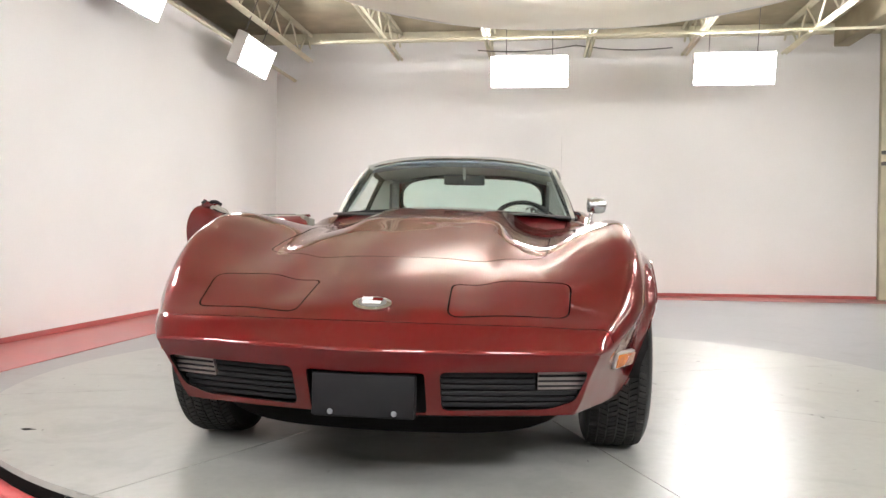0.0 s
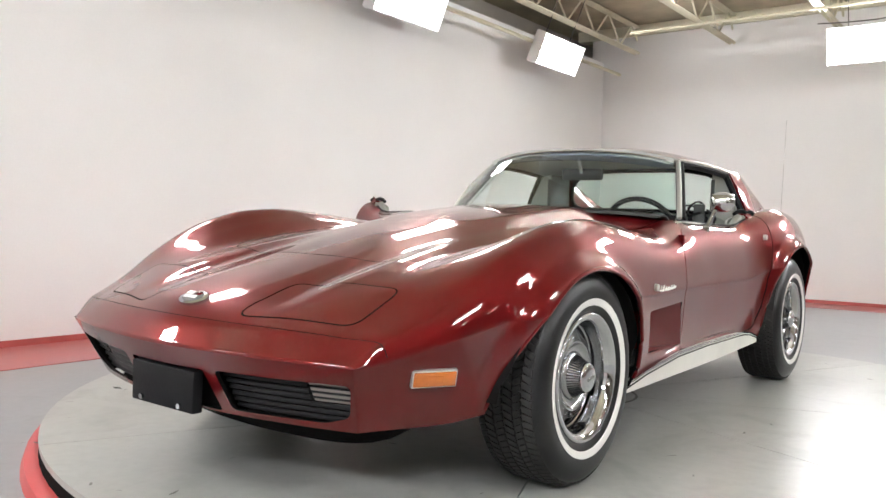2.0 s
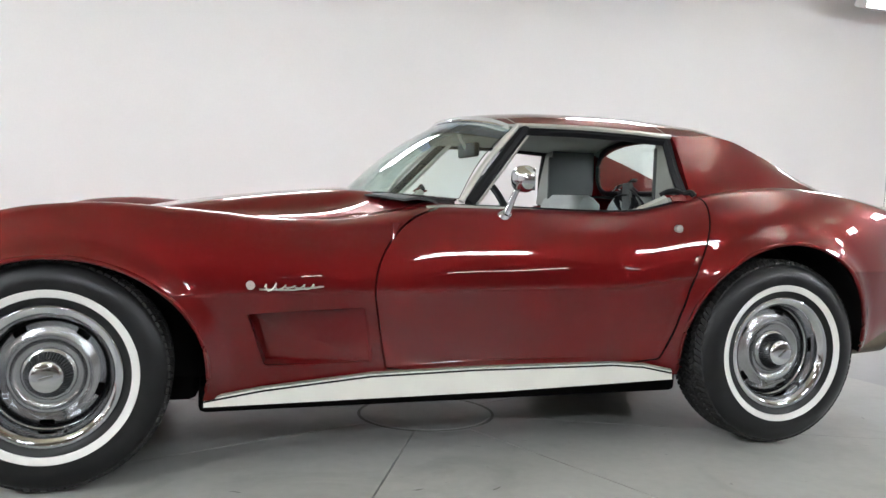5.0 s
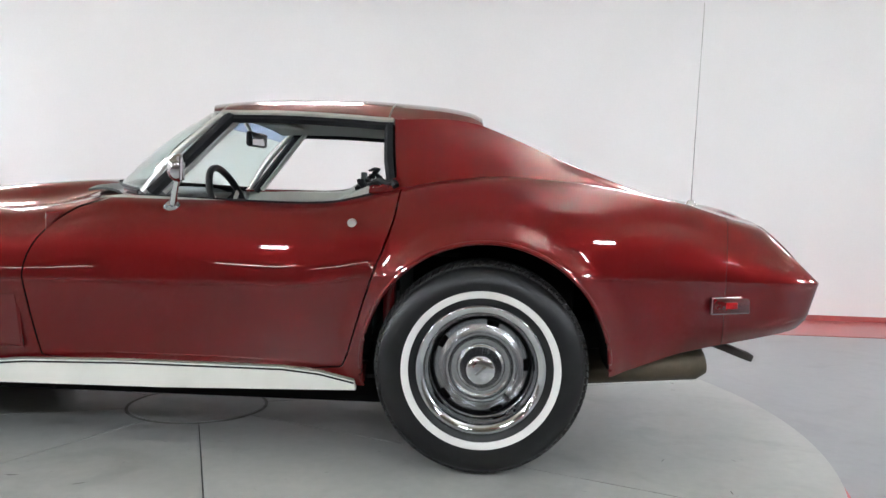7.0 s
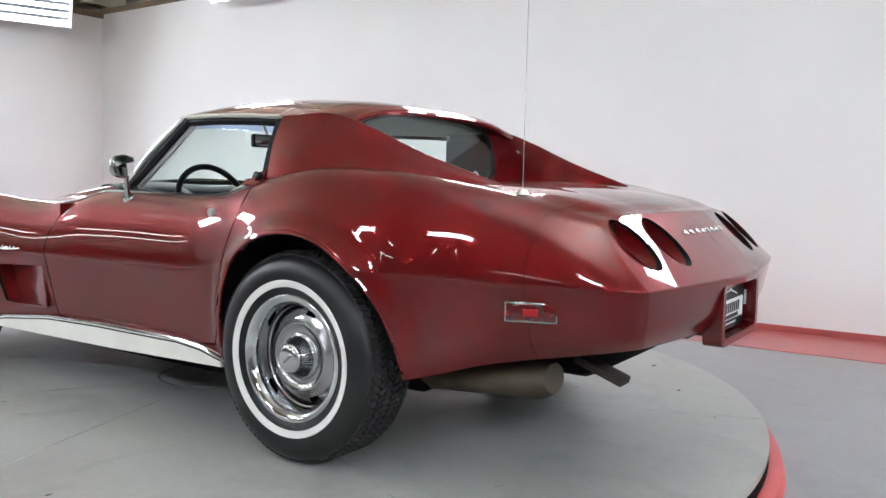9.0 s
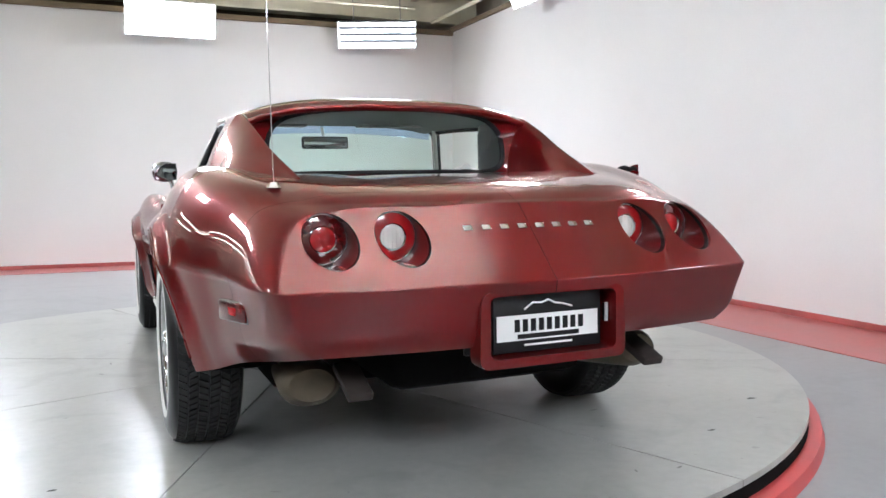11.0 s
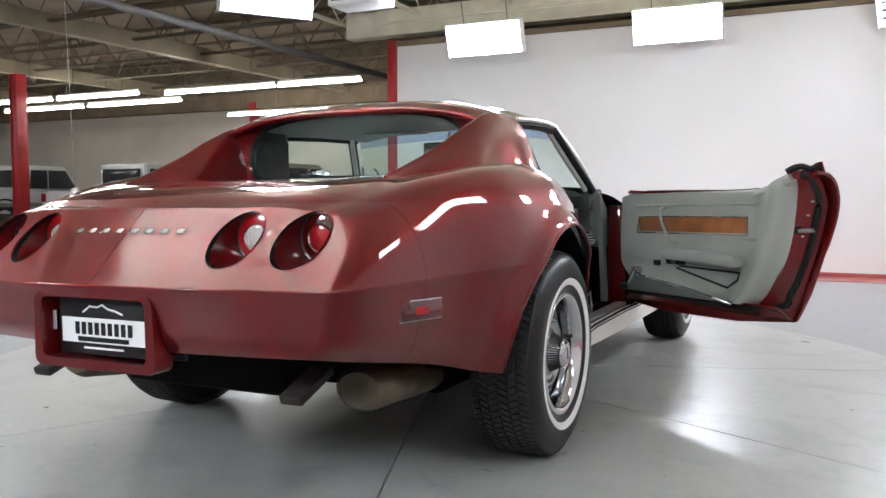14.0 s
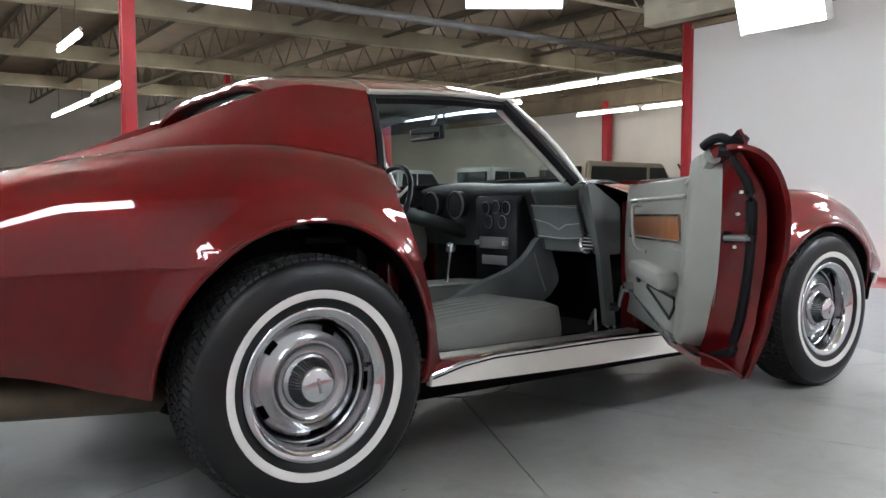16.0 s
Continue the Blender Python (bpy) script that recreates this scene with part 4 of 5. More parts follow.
def build_wheel():
    w = new("wheel")
    w.parent = car
    w["label"] = "whitewall tyre on a silver slotted wheel"
    prof = [(.197, .085), (.205, .100), (.222, .1085), (.255, .1165), (.285, .115), (.312, .104), (.325, .092), (.330, .078), (.332, .0), (.330, -.078), (.325, -.092), (.312, -.104), (.26, -.115), (.197, -.09)]
    part("tyre", revolve(knot(prof, 3), 72, "x"), TYRE, w, "black radial tyre")
    part("whitewall", revolve([(.2275, .1113), (.2285, .1135), (.239, .1168), (.2495, .1186), (.2505, .1165)], 72, "x"), WHITEWALL, w, "white sidewall band")
    # tread blocks in five ribs
    bm = bmesh.new()
    n = 92
    for rib, (x0, x1) in enumerate(((-.092, -.066), (-.061, -.036), (-.031, -.003), (.003, .031), (.036, .061), (.066, .092))):
        for k in range(n):
            a = 2 * math.pi * (k + (.5 if rib % 2 else 0)) / n
            m = Matrix.Rotation(a, 4, "X") @ Matrix.Translation((0, 0, .3365))
            z0 = -.008 - (.008 if rib in (0, 5) else 0)
            sk = .006 if rib % 2 else -.006
            co = [(x0, -.0092 + sk, z0), (x1, -.0092 - sk, z0), (x1, .0092 - sk, z0), (x0, .0092 + sk, z0)]
            tp = [(x, y * .90, .0040 - (.0085 if abs(x) > .085 else 0)) for x, y, _ in co]
            vs = [bm.verts.new(m @ Vector(p)) for p in co + tp]
            bm.faces.new(vs[4:])
            for q in range(4):
                bm.faces.new((vs[q], vs[(q + 1) % 4], vs[4 + (q + 1) % 4], vs[4 + q]))
    t = part("tread", bm, TREAD, w, flat=True)
    t["kind"] = "stuff"
    # sidewall shoulder lugs
    part("trim_ring", revolve(knot([(.199, .086), (.206, .097), (.203, .106), (.193, .106), (.180, .098), (.170, .080), (.166, .060), (.165, .045)], 4), 72, "x"), CHROME, w, "polished trim ring")
    def slot(j, k):
        return 4 <= j <= 6 and (k % 18) in (7, 8, 9, 10)
    dprof = [(.170, .034), (.165, .030), (.160, .031), (.156, .034), (.152, .037), (.147, .040), (.141, .044), (.135, .047), (.126, .050), (.116, .055), (.110, .060), (.104, .060), (.095, .052), (.085, .050), (.07, .052), (.05, .054), (.0005, .054)]
    part("rim", revolve(dprof, 90, "x", skip=slot), STEEL, w, "silver steel wheel with five slots")
    part("brake_drum", revolve([(.170, -.02), (.168, .012), (.0005, .012)], 40, "x"), INNER, w)
    cap = part("hub_cap", revolve(knot([(.078, .050), (.074, .057), (.066, .061), (.057, .078), (.046, .097)], 3), 60, "x"), STEEL, w, "chrome centre cap with a fluted collar")
    bm = bmesh.new()
    for k in range(44):
        m = Matrix.Rotation(2 * math.pi * k / 44, 4, "X")
        q = [bm.verts.new(m @ Vector(p)) for p in ((.0965, -.0018, .0485), (.0965, .0018, .0485), (.0630, .0024, .0660), (.0630, -.0024, .0660), (.094, -.0018, .042), (.094, .0018, .042), (.060, .0024, .060), (.060, -.0024, .060))]
        for f in ((0, 1, 2, 3), (0, 4, 5, 1), (1, 5, 6, 2), (2, 6, 7, 3), (3, 7, 4, 0)):
            bm.faces.new([q[i] for i in f])
    part("fluted_ring", bm, BLACKPL, cap, "dark flutes round the centre cap", flat=True)
    part("collar", revolve([(.044, .090), (.044, .102), (.034, .104)], 40, "x"), BLACKPL, cap)
    part("cap_face", revolve(knot([(.047, .096), (.047, .104), (.042, .110), (.029, .114), (.0005, .116)], 3), 48, "x"), CHROME, cap, "domed cap with a small crest")
    part("crest", boxed((.1145, -.020, -.004), (.1175, .020, .004), .001), STEEL, cap)
    part("valve", tube([(.052, .0, -.168), (.082, .0, -.160)], .005, 8), BLACKPL, w)
    return w


wheel = build_wheel()
SPOTS = [(.742, -1.212, 0, 15), (.758, 1.245, 0, 40), (-.742, -1.212, 180, 70), (-.758, 1.245, 180, 100)]
for n, (x, y, rz, spin) in enumerate(SPOTS):
    m = pose(x, y, .341, 0, 0, rz) @ Matrix.Rotation(radians(spin), 4, "X")
    if n == 0:
        wheel.matrix_basis = m
    else:
        copy_thing(wheel, m)


# ---- the car: inside ----
part("carpet", boxed((-.66, -.55, .262), (.66, .98, .275)), CARPET, car, "charcoal carpet")
part("sill_plate", boxed((-.745, -.12, .318), (-.69, .84, .328), .003), SATIN, car, "bright sill plate")
part("sill", boxed((-.778, -.20, .262), (-.62, .86, .318), .006), PAINT, car, "red door sill")
part("door_pillar", boxed((-.735, -.165, .27), (-.655, -.115, .80), .012), PAINT, car, "red front door pillar")
part("pillar_strip", prism(rounded([(.025, .855), (.062, .855), (.0, .60), (-.035, .335), (-.085, .335), (-.05, .60)], .012, 3), "x", -.662, -.640), DASHVINYL, car, "grey trim strip beside the dash")
part("sill", boxed((.62, -.20, .262), (.755, .86, .318), .006), PAINT, car)
part("firewall", boxed((-.60, -.60, .262), (.60, -.54, .72)), CARPET, car)
for side in (1, -1):
    part("hinge_pillar", boxed((side * .69 - .03, -.30, .27), (side * .69 + .03, -.17, .74), .01), PAINT, car)
    part("lock_pillar", boxed((side * .70 - .04, .915, .27), (side * .70 + .03, .955, .85), .01), PAINT, car)
    part("kick_panel", boxed((side * .655 - .012, -.56, .27), (side * .655 + .012, -.18, .80), .004), LEATHERD, car)
    part("quarter_trim", boxed((side * .505 - .012, .90, .60), (side * .505 + .012, 1.15, 1.10), .008), LEATHERD, car, "dark grey quarter trim")
for side in (1, -1):
    part("pillar_trim", prism([(side * .50, .84), (side * .665, .86), (side * .572, 1.112), (side * .50, 1.125)], "y", .905, .918), LEATHER, car, "grey pillar trim")
    part("quarter_trim", boxed((side * .500 - .004, .92, .86), (side * .500 + .004, 1.15, 1.13), .002), LEATHERD, car)
part("rear_bulkhead", boxed((-.64, .96, .27), (.64, 1.0, .70), .01), LEATHERD, car)
part("luggage_deck", boxed((-.62, .94, .68), (.62, 1.16, .70), .01), CARPET, car)
part("headliner", surf(lambda s, k: Vector(roof_point(s, k * .96)) + Vector((0, 0, -.034)), np.linspace(.27, 1.12, 12), np.linspace(-1, 1, 15), .006), HEADCLOTH, car, "pale grey headliner")

# dash, with its twin hoods and the passenger's pouch
def dash_fn(x, v):
    prof = [(-.235, .872), (-.17, .880), (-.105, .870), (-.075, .848), (-.09, .81), (-.125, .71), (-.155, .60)]
    p = spline(prof, 6)
    q = v * (len(p) - 1)
    y, z = np.interp(q, range(len(p)), p[:, 0]), np.interp(q, range(len(p)), p[:, 1])
    hump = .018 * math.exp(-((x - .37) / .22) ** 2)
    return Vector((x, y + .12 * (x / .66) ** 2 * (1 - v * .6), z + hump * (1 - v)))
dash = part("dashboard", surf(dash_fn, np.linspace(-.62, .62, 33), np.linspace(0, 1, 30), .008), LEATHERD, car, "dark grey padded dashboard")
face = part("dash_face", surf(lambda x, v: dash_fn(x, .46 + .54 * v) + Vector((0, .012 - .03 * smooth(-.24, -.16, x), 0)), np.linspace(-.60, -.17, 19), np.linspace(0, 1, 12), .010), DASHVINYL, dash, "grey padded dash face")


def on_face(x, z):
    return Vector((x, -.062 + .12 * (x / .66) ** 2 * .55 - .30 * (.81 - z), z))


pouch = part("dash_pouch", surf(lambda x, z: on_face(x, z) + Vector((0, .006, 0)), np.linspace(-.53, -.24, 9), np.linspace(.655, .785, 5), .012), DASHVINYL, dash, "stitched map pocket")
for pts in (((-.53, .775), (-.45, .778), (-.24, .785)), ((-.53, .715), (-.44, .708), (-.385, .688), (-.33, .712), (-.24, .728)), ((-.53, .66), (-.40, .652), (-.24, .66))):
    part("stitching", tube([on_face(x, z) + Vector((0, .022, 0)) for x, z in pts], .0030, 6), LEATHER, pouch)
vent = part("air_vent", disc((-.585, -.045, .640), .036, .05, "y", 28), BLACKPL, dash, "round chrome-ringed air vent")
part("ring", revolve([(.034, -.020), (.040, -.013), (.037, -.007), (.031, -.013)], 28, "y", True), CHROME, vent).location = (-.585, 0, .640)
for k in range(4):
    part("blade", boxed((-.612, -.018, .620 + k * .013), (-.558, -.014, .624 + k * .013)), SATIN, vent)
stack = part("gauge_panel", boxed((-.15, -.16, .42), (.14, -.035, .83), .02), BLACKPL, dash, "black centre panel with round gauges")
for x, z in ((-.09, .775), (-.02, .78), (.05, .775), (-.065, .715), (.03, .715)):
    g = part("gauge", disc((x, -.034, z), .027, .01, "y", 20), BLACKPL, stack)
    part("rim", revolve([(.026, 0), (.029, .004), (.026, .007)], 20, "y"), GREYSTEEL, g).location = (x, -.032, z)
part("radio", boxed((-.10, -.037, .60), (.09, -.022, .65), .004), GREYSTEEL, stack)
for x in (-.10, .09):
    part("knob", disc((x, -.014, .625), .010, .02, "y", 12), SATIN, stack)
part("heater_slots", boxed((-.09, -.037, .53), (.08, -.028, .57), .003), GREYSTEEL, stack)
for x in (.26, .46):
    g = part("gauge", disc((x, -.035, .79), .062, .03, "y", 28), BLACKPL, dash)
    part("rim", revolve([(.060, 0), (.066, .006), (.060, .012)], 28, "y"), GREYSTEEL, g).location = (x, -.022, .79)
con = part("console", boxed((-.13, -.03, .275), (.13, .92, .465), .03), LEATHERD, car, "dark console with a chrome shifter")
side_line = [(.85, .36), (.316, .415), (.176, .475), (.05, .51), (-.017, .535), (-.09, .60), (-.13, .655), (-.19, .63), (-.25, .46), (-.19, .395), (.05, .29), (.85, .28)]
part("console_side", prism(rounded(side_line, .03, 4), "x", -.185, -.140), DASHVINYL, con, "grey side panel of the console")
part("stitching", tube([(-.187, y, z) for y, z in ((-.10, .585), (-.13, .50), (-.165, .42))], .003, 6), LEATHER, con)
part("shift_plate", boxed((-.085, .08, .463), (.085, .40, .472), .003), SATIN, con)
part("shifter", tube([(0, .22, .46), (0, .20, .60)], .007, 8), CHROME, con)
part("knob", disc((0, .198, .61), .020, .03, "z", 16, .010), CHROME, con)
part("console_inlay", boxed((-.07, .47, .463), (.07, .62, .474), .004), WOOD, con)
part("dash_end", prism(rounded([(-.12, .60), (-.03, .60), (.055, .82), (.05, .862), (.02, .862), (-.12, .78)], .015, 4), "x", -.650, -.606), DASHVINYL, dash, "grey end of the dash")

wl = part("steering_wheel", revolve([(.186 + .013 * math.cos(a), .013 * math.sin(a)) for a in np.linspace(0, 2 * math.pi, 10, endpoint=False)], 44, "z", True), BLACKPL, car, "black steering wheel with metal spokes")
wl.matrix_basis = Matrix.Translation((.36, .30, .790)) @ Matrix.Rotation(radians(-68), 4, "X")
for a in (90, 210, 330):
    c, s = math.cos(radians(a)), math.sin(radians(a))
    part("spoke", tube([(.02 * c, .02 * s, -.02), (.178 * c, .178 * s, 0)], .011, 6, .4), SATIN, wl)
part("boss", disc((0, 0, -.02), .040, .04, "z", 20, .008), BLACKPL, wl)
part("column", tube([(.36, .27, .775), (.36, -.15, .66)], .035, 12), LEATHERD, car)
rv = part("rear_view_mirror", boxed((-.115, -.012, -.030), (.115, .012, .030), .010, Matrix.Translation((.03, .29, 1.085))), BLACKPL, car, "black rear-view mirror under the header")
part("mirror_glass", boxed((-.107, .0115, -.024), (.107, .0135, .024), .003, Matrix.Translation((.03, .29, 1.085))), CHROME, rv)
part("mount", tube([(.03, .28, 1.09), (.03, .24, 1.16)], .008, 8), SATIN, rv)
for side in (1, -1):
    part("sun_visor", boxed((side * .29 - .16, .27, 1.158), (side * .29 + .16, .38, 1.168), .004), LEATHER, car)


def seat(x):
    st = new("seat")
    st.parent = car
    st["label"] = "grey-green vinyl bucket seat"
    cush = boxed((-.245, .105, .285), (.235, .70, .45), .06)
    for v in cush.verts:
        if v.co.z > .4:
            v.co.z += .02 * math.cos(v.co.x * 6.5) * -1 + .035 * (1 - (v.co.y - .17) / .53)
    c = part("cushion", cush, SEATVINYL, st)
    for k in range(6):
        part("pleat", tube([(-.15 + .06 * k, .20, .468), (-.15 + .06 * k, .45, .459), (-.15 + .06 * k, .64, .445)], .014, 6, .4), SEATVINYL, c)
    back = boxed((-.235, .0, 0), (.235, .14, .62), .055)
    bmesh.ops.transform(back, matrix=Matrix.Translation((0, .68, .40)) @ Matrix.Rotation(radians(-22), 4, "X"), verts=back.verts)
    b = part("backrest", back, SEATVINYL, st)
    st.location = (x, 0, -.045)
    return st


seat(.36)
seat(-.36)
for k, (x, y, z) in enumerate(((.47, .80, .86), (.45, .83, .92), (.50, .82, .88), (.40, .84, .90))):
    pts = [(x + .045 * math.cos(a + k), y + .02 * math.sin(2 * a), z + .055 * math.sin(a + k)) for a in np.linspace(0, 5.6, 14)]
    part("belt_coil", tube(pts, .013, 6, .35), BLACKPL, car, "black seat belt webbing")
belt = part("seat_belt", boxed((.44, .80, .50), (.50, .815, .96), .004, Matrix.Rotation(radians(0), 4, "X")), LEATHERD, car, "seat belt hanging by the driver's seat")
for x in (-.30, -.20):
    part("floor_anchor", tube([(x - .25, -.20, .275), (x - .24, -.20, .36), (x - .20, -.21, .30)], .008, 6), SATIN, car)

# ---- doors ----
def belt_line(side):
    return [Vector((side * (float(x_crest(s)) - .012), s, float(z_crest(s)) + .003)) for s in np.linspace(.06, .93, 16)]


def dress(door, side):
    """The inside of a door, in the place that it has when shut."""
    gap = curve((.33, .79), (.458, .832), (.61, .878), (.74, .926), (.82, .950), (.93, .960))
    y_end = curve((.385, .66), (.41, .70), (.50, .765), (.62, .830), (.78, .862), (.90, .875))
    def inner(u, v):
        y0 = -.10 + .10 * smooth(.35, .0, v)
        z = .390 + .50 * v
        y = y0 + u * (float(y_end(z)) - y0)
        z = .390 + (float(z_crest(y)) + .030 * smooth(.70, .87, y) - .005 - .390) * v
        back = float(y_end(z)) - y
        roll = 1 - smooth(.0, .052, back)
        x = .640 - .012 * math.sin(math.pi * v) - .014 * math.exp(-((back - .075) / .03) ** 2) + .058 * roll + .010 * math.exp(-((back - .15) / .03) ** 2) + .02 * (1 - smooth(.0, .06, v))
        return Vector((side * x, y, z))
    us = np.concatenate([np.linspace(0, .72, 14), np.linspace(.74, 1, 26)])
    part("door_panel", surf(inner, us, np.linspace(0, 1, 22), .010), LEATHER, door, "grey-green moulded door panel")
    reach = curve((.33, .772), (.46, .790), (.62, .797), (.78, .780), (.90, .712), (.93, .70))
    def jamb(z, k):
        ze = max(z, .40)
        x0, y0 = .690, float(y_end(ze)) - .006
        dent = .012 * math.exp(-((z - .44) / .03) ** 2 - ((k - .5) / .2) ** 2)
        return Vector((side * (x0 + (float(reach(z)) - .012 - x0) * k), y0 + (float(gap(z)) - .012 - y0) * k ** .8 - dent, z))
    part("door_end", surf(jamb, np.linspace(.345, .915, 22), np.linspace(0, 1, 9), .006), PAINT, door, "red painted end of the door")
    def under(y, k):
        return Vector((side * (.652 + .112 * k), y, .398 - .062 * k ** 1.4))
    part("door_bottom", surf(under, np.linspace(-.20, .78, 12), np.linspace(0, 1, 6), .006), PAINT, door, "red inner flange along the door's foot")
    part("door_front", surf(lambda z, k: Vector((side * (.652 + (.765 - .652) * k), -.10 - .10 * k, z)), np.linspace(.36, .80, 6), np.linspace(0, 1, 4), .006), PAINT, door)
    part("door_inner_skin", prism([(-.10, .40), (.62, .40), (.73, .52), (.78, .66), (.81, .84), (.06, .83), (-.10, .80)], "x", *sorted((side * .668, side * .674))), BLACKPL, door, flat=True)
    part("door_cap", tube([Vector((side * .662, y, float(z_crest(y)) - .020 + .030 * smooth(.70, .87, y))) for y in np.linspace(-.06, .862, 18)], .022, 8, 1.1), LEATHER, door)
    for z in (.655, .795):
        part("panel_ridge", tube([Vector((side * .634, y, z)) for y in np.linspace(.0, .72, 10)], .006, 8), LEATHER, door)
    wd = part("wood_inlay", boxed((side * .634 - .006, .03, .677), (side * .634 + .006, .67, .742), .004), WOOD, door, "walnut inlay with a bright border")
    part("border", tube([(side * .627, .022, .673), (side * .627, .678, .673), (side * .627, .678, .746), (side * .627, .035, .746), (side * .627, .022, .673)], .004, 6), CHROME, wd)
    pull = part("pull_strap", tube([(side * .622, .200, .782), (side * .598, .205, .775), (side * .590, .225, .72), (side * .592, .262, .655), (side * .600, .272, .640), (side * .622, .285, .632)], [.010, .007, .006, .006, .007, .010], 8), LEATHER, door, "grey pull handle with flared ends")
    rest = boxed((side * .606 - .034, .235, .560), (side * .606 + .034, .650, .606), .019)
    for v in rest.verts:
        v.co.z -= .05 * (v.co.y - .235) if v.co.z < .58 else .03 * (v.co.y - .235)
    part("armrest", rest, LEATHER, door, "padded armrest over a map pocket")
    part("latch_plate", boxed((side * .626 - .008, .22, .535), (side * .626 + .008, .33, .566), .003), BLACKPL, door)
    part("latch_lever", boxed((side * .614 - .006, .255, .540), (side * .614 + .006, .29, .562), .003), CHROME, door)
    part("pocket_edge", tube([(side * .625, .30, .530), (side * .624, .640, .520), (side * .627, .625, .490), (side * .628, .570, .455), (side * .628, .28, .520)], .0045, 6), BLACK, door)
    part("lock_button", boxed((side * .626 - .006, .135, .525), (side * .626 + .006, .175, .550), .004), BLACKPL, door)
    cr = part("window_crank", tube([(side * .635, .03, .496), (side * .600, .03, .496)], .018, 12), CHROME, door, "chrome window crank")
    part("arm", tube([(side * .600, .03, .496), (side * .592, .005, .448), (side * .590, -.015, .426)], [.011, .008, .008], 8), CHROME, cr)
    part("knob", disc((side * .575, -.018, .423), .015, .03, "x", 12), BLACKPL, cr)
    part("kick_strip", tube([(side * .634, .02, .475), (side * .630, .30, .440), (side * .636, .56, .392), (side * .645, .575, .386)], [.003, .006, .007, .005], 6), CHROME, door, "chrome kick strip")
    part("kick_carpet", prism([(-.08, .40), (.54, .394), (.29, .436), (-.02, .472)], "x", *sorted((side * .6325, side * .66))), DASHVINYL, door)
    path = [Vector((side * .690, y, .384 - .012 * smooth(.0, .62, y))) for y in np.linspace(-.12, .62, 10)]
    path += [Vector((side * .694, .67, .378))]
    for z in (.395, .43, .48, .54, .60, .66, .72, .78, .83, .87, .893):
        path.append(jamb(z, .62 - .25 * smooth(.84, .90, z)) + Vector((0, .008, 0)))
    path.append(Vector((side * .668, .895, .900)))
    part("door_seal", tube([tuple(p) for p in spline([tuple(p) for p in path], 3)], .012, 8, 1.2), BLACK, door, "black rubber door seal")
    cap = [(.642, .850, .912), (.655, .872, .926), (.672, .895, .930), (.688, .918, .920), (.700, .940, .927), (.712, .950, .915)]
    part("end_cap", tube(spline([(side * x, y, z) for x, y, z in cap], 4), .012, 8), BLACK, door, "torn black rubber cap on the door end")
    part("corner_flange", surf(lambda y, k: Vector((side * (.712 - .020 * k), y, .895 + (.018 + .030 * smooth(.88, .95, y)) * k)), np.linspace(.86, .962, 8), np.linspace(0, 1, 4), .006), PAINT, door, "red upper corner of the door skin")
    part("end_fill", surf(lambda x, k: Vector((side * x, .862 + .070 * (x - .66) / .05 * .9, .885 + .032 * k)), np.linspace(.655, .708, 6), np.linspace(0, 1, 4), .006), PAINT, door)
    part("latch_pocket", boxed((side * .700 - .022, .828, .678), (side * .700 + .012, .866, .706), .004), INNER, door)
    lt = part("latch", tube([(side * .690, .860, .690), (side * .735, .886, .690)], [.008, .009], 10), GREYSTEEL, door, "steel door latch")
    part("bolt", disc((side * .738, .890, .692), .009, .010, "y", 14), GREYSTEEL, lt)
    for x, z in ((.716, .800), (.714, .748), (.715, .668), (.742, .672), (.748, .700)):
        part("screw", disc((side * x, float(gap(z)) - .040 + .55 * (x - .715), z), .0042, .012, "y", 10), SATIN, door)


doors = {}
for left, me in door_pivot.items():
    polish(me, body_ref)
    me.materials[1] = PAINT               # both faces of the door skin are painted
    side = 1 if left else -1
    ob = link("door", me, car, "shut driver's door" if left else "open passenger door with a grey-green panel")
    dress(ob, side)
    part("belt_trim", tube(belt_line(side), .006, 6), BLACK, ob)
    doors[left] = ob
HINGE, SWING, LIFT = Vector((-.734, -.185, .3)), radians(52.8), radians(.7)
doors[False].matrix_basis = Matrix.Translation(HINGE) @ Matrix.Rotation(SWING, 4, "Z") @ Matrix.Rotation(LIFT, 4, "X") @ Matrix.Translation(-HINGE)


# the body leans a little to the driver's side on its springs
LEAN = Matrix.Translation((0, 0, .304)) @ Matrix.Rotation(radians(.86), 4, "Y") @ Matrix.Translation((0, 0, -.30))
for ob in car.children:
    if not ob.name.startswith("wheel") or ob.name.startswith("wheel_well"):
        ob.matrix_basis = LEAN @ ob.matrix_basis


# ---- the studio ----
FZ = -.115                                  # studio floor; the turntable's top is z = 0
WX, NY, SY, EX = -3.75, 8.36, -6.90, 5.4   # faces of the west, north and south walls


def structure(name, bm, material, label="", flat=True):
    return tagged(part(name, bm, material, None, label, flat), kind="structure")


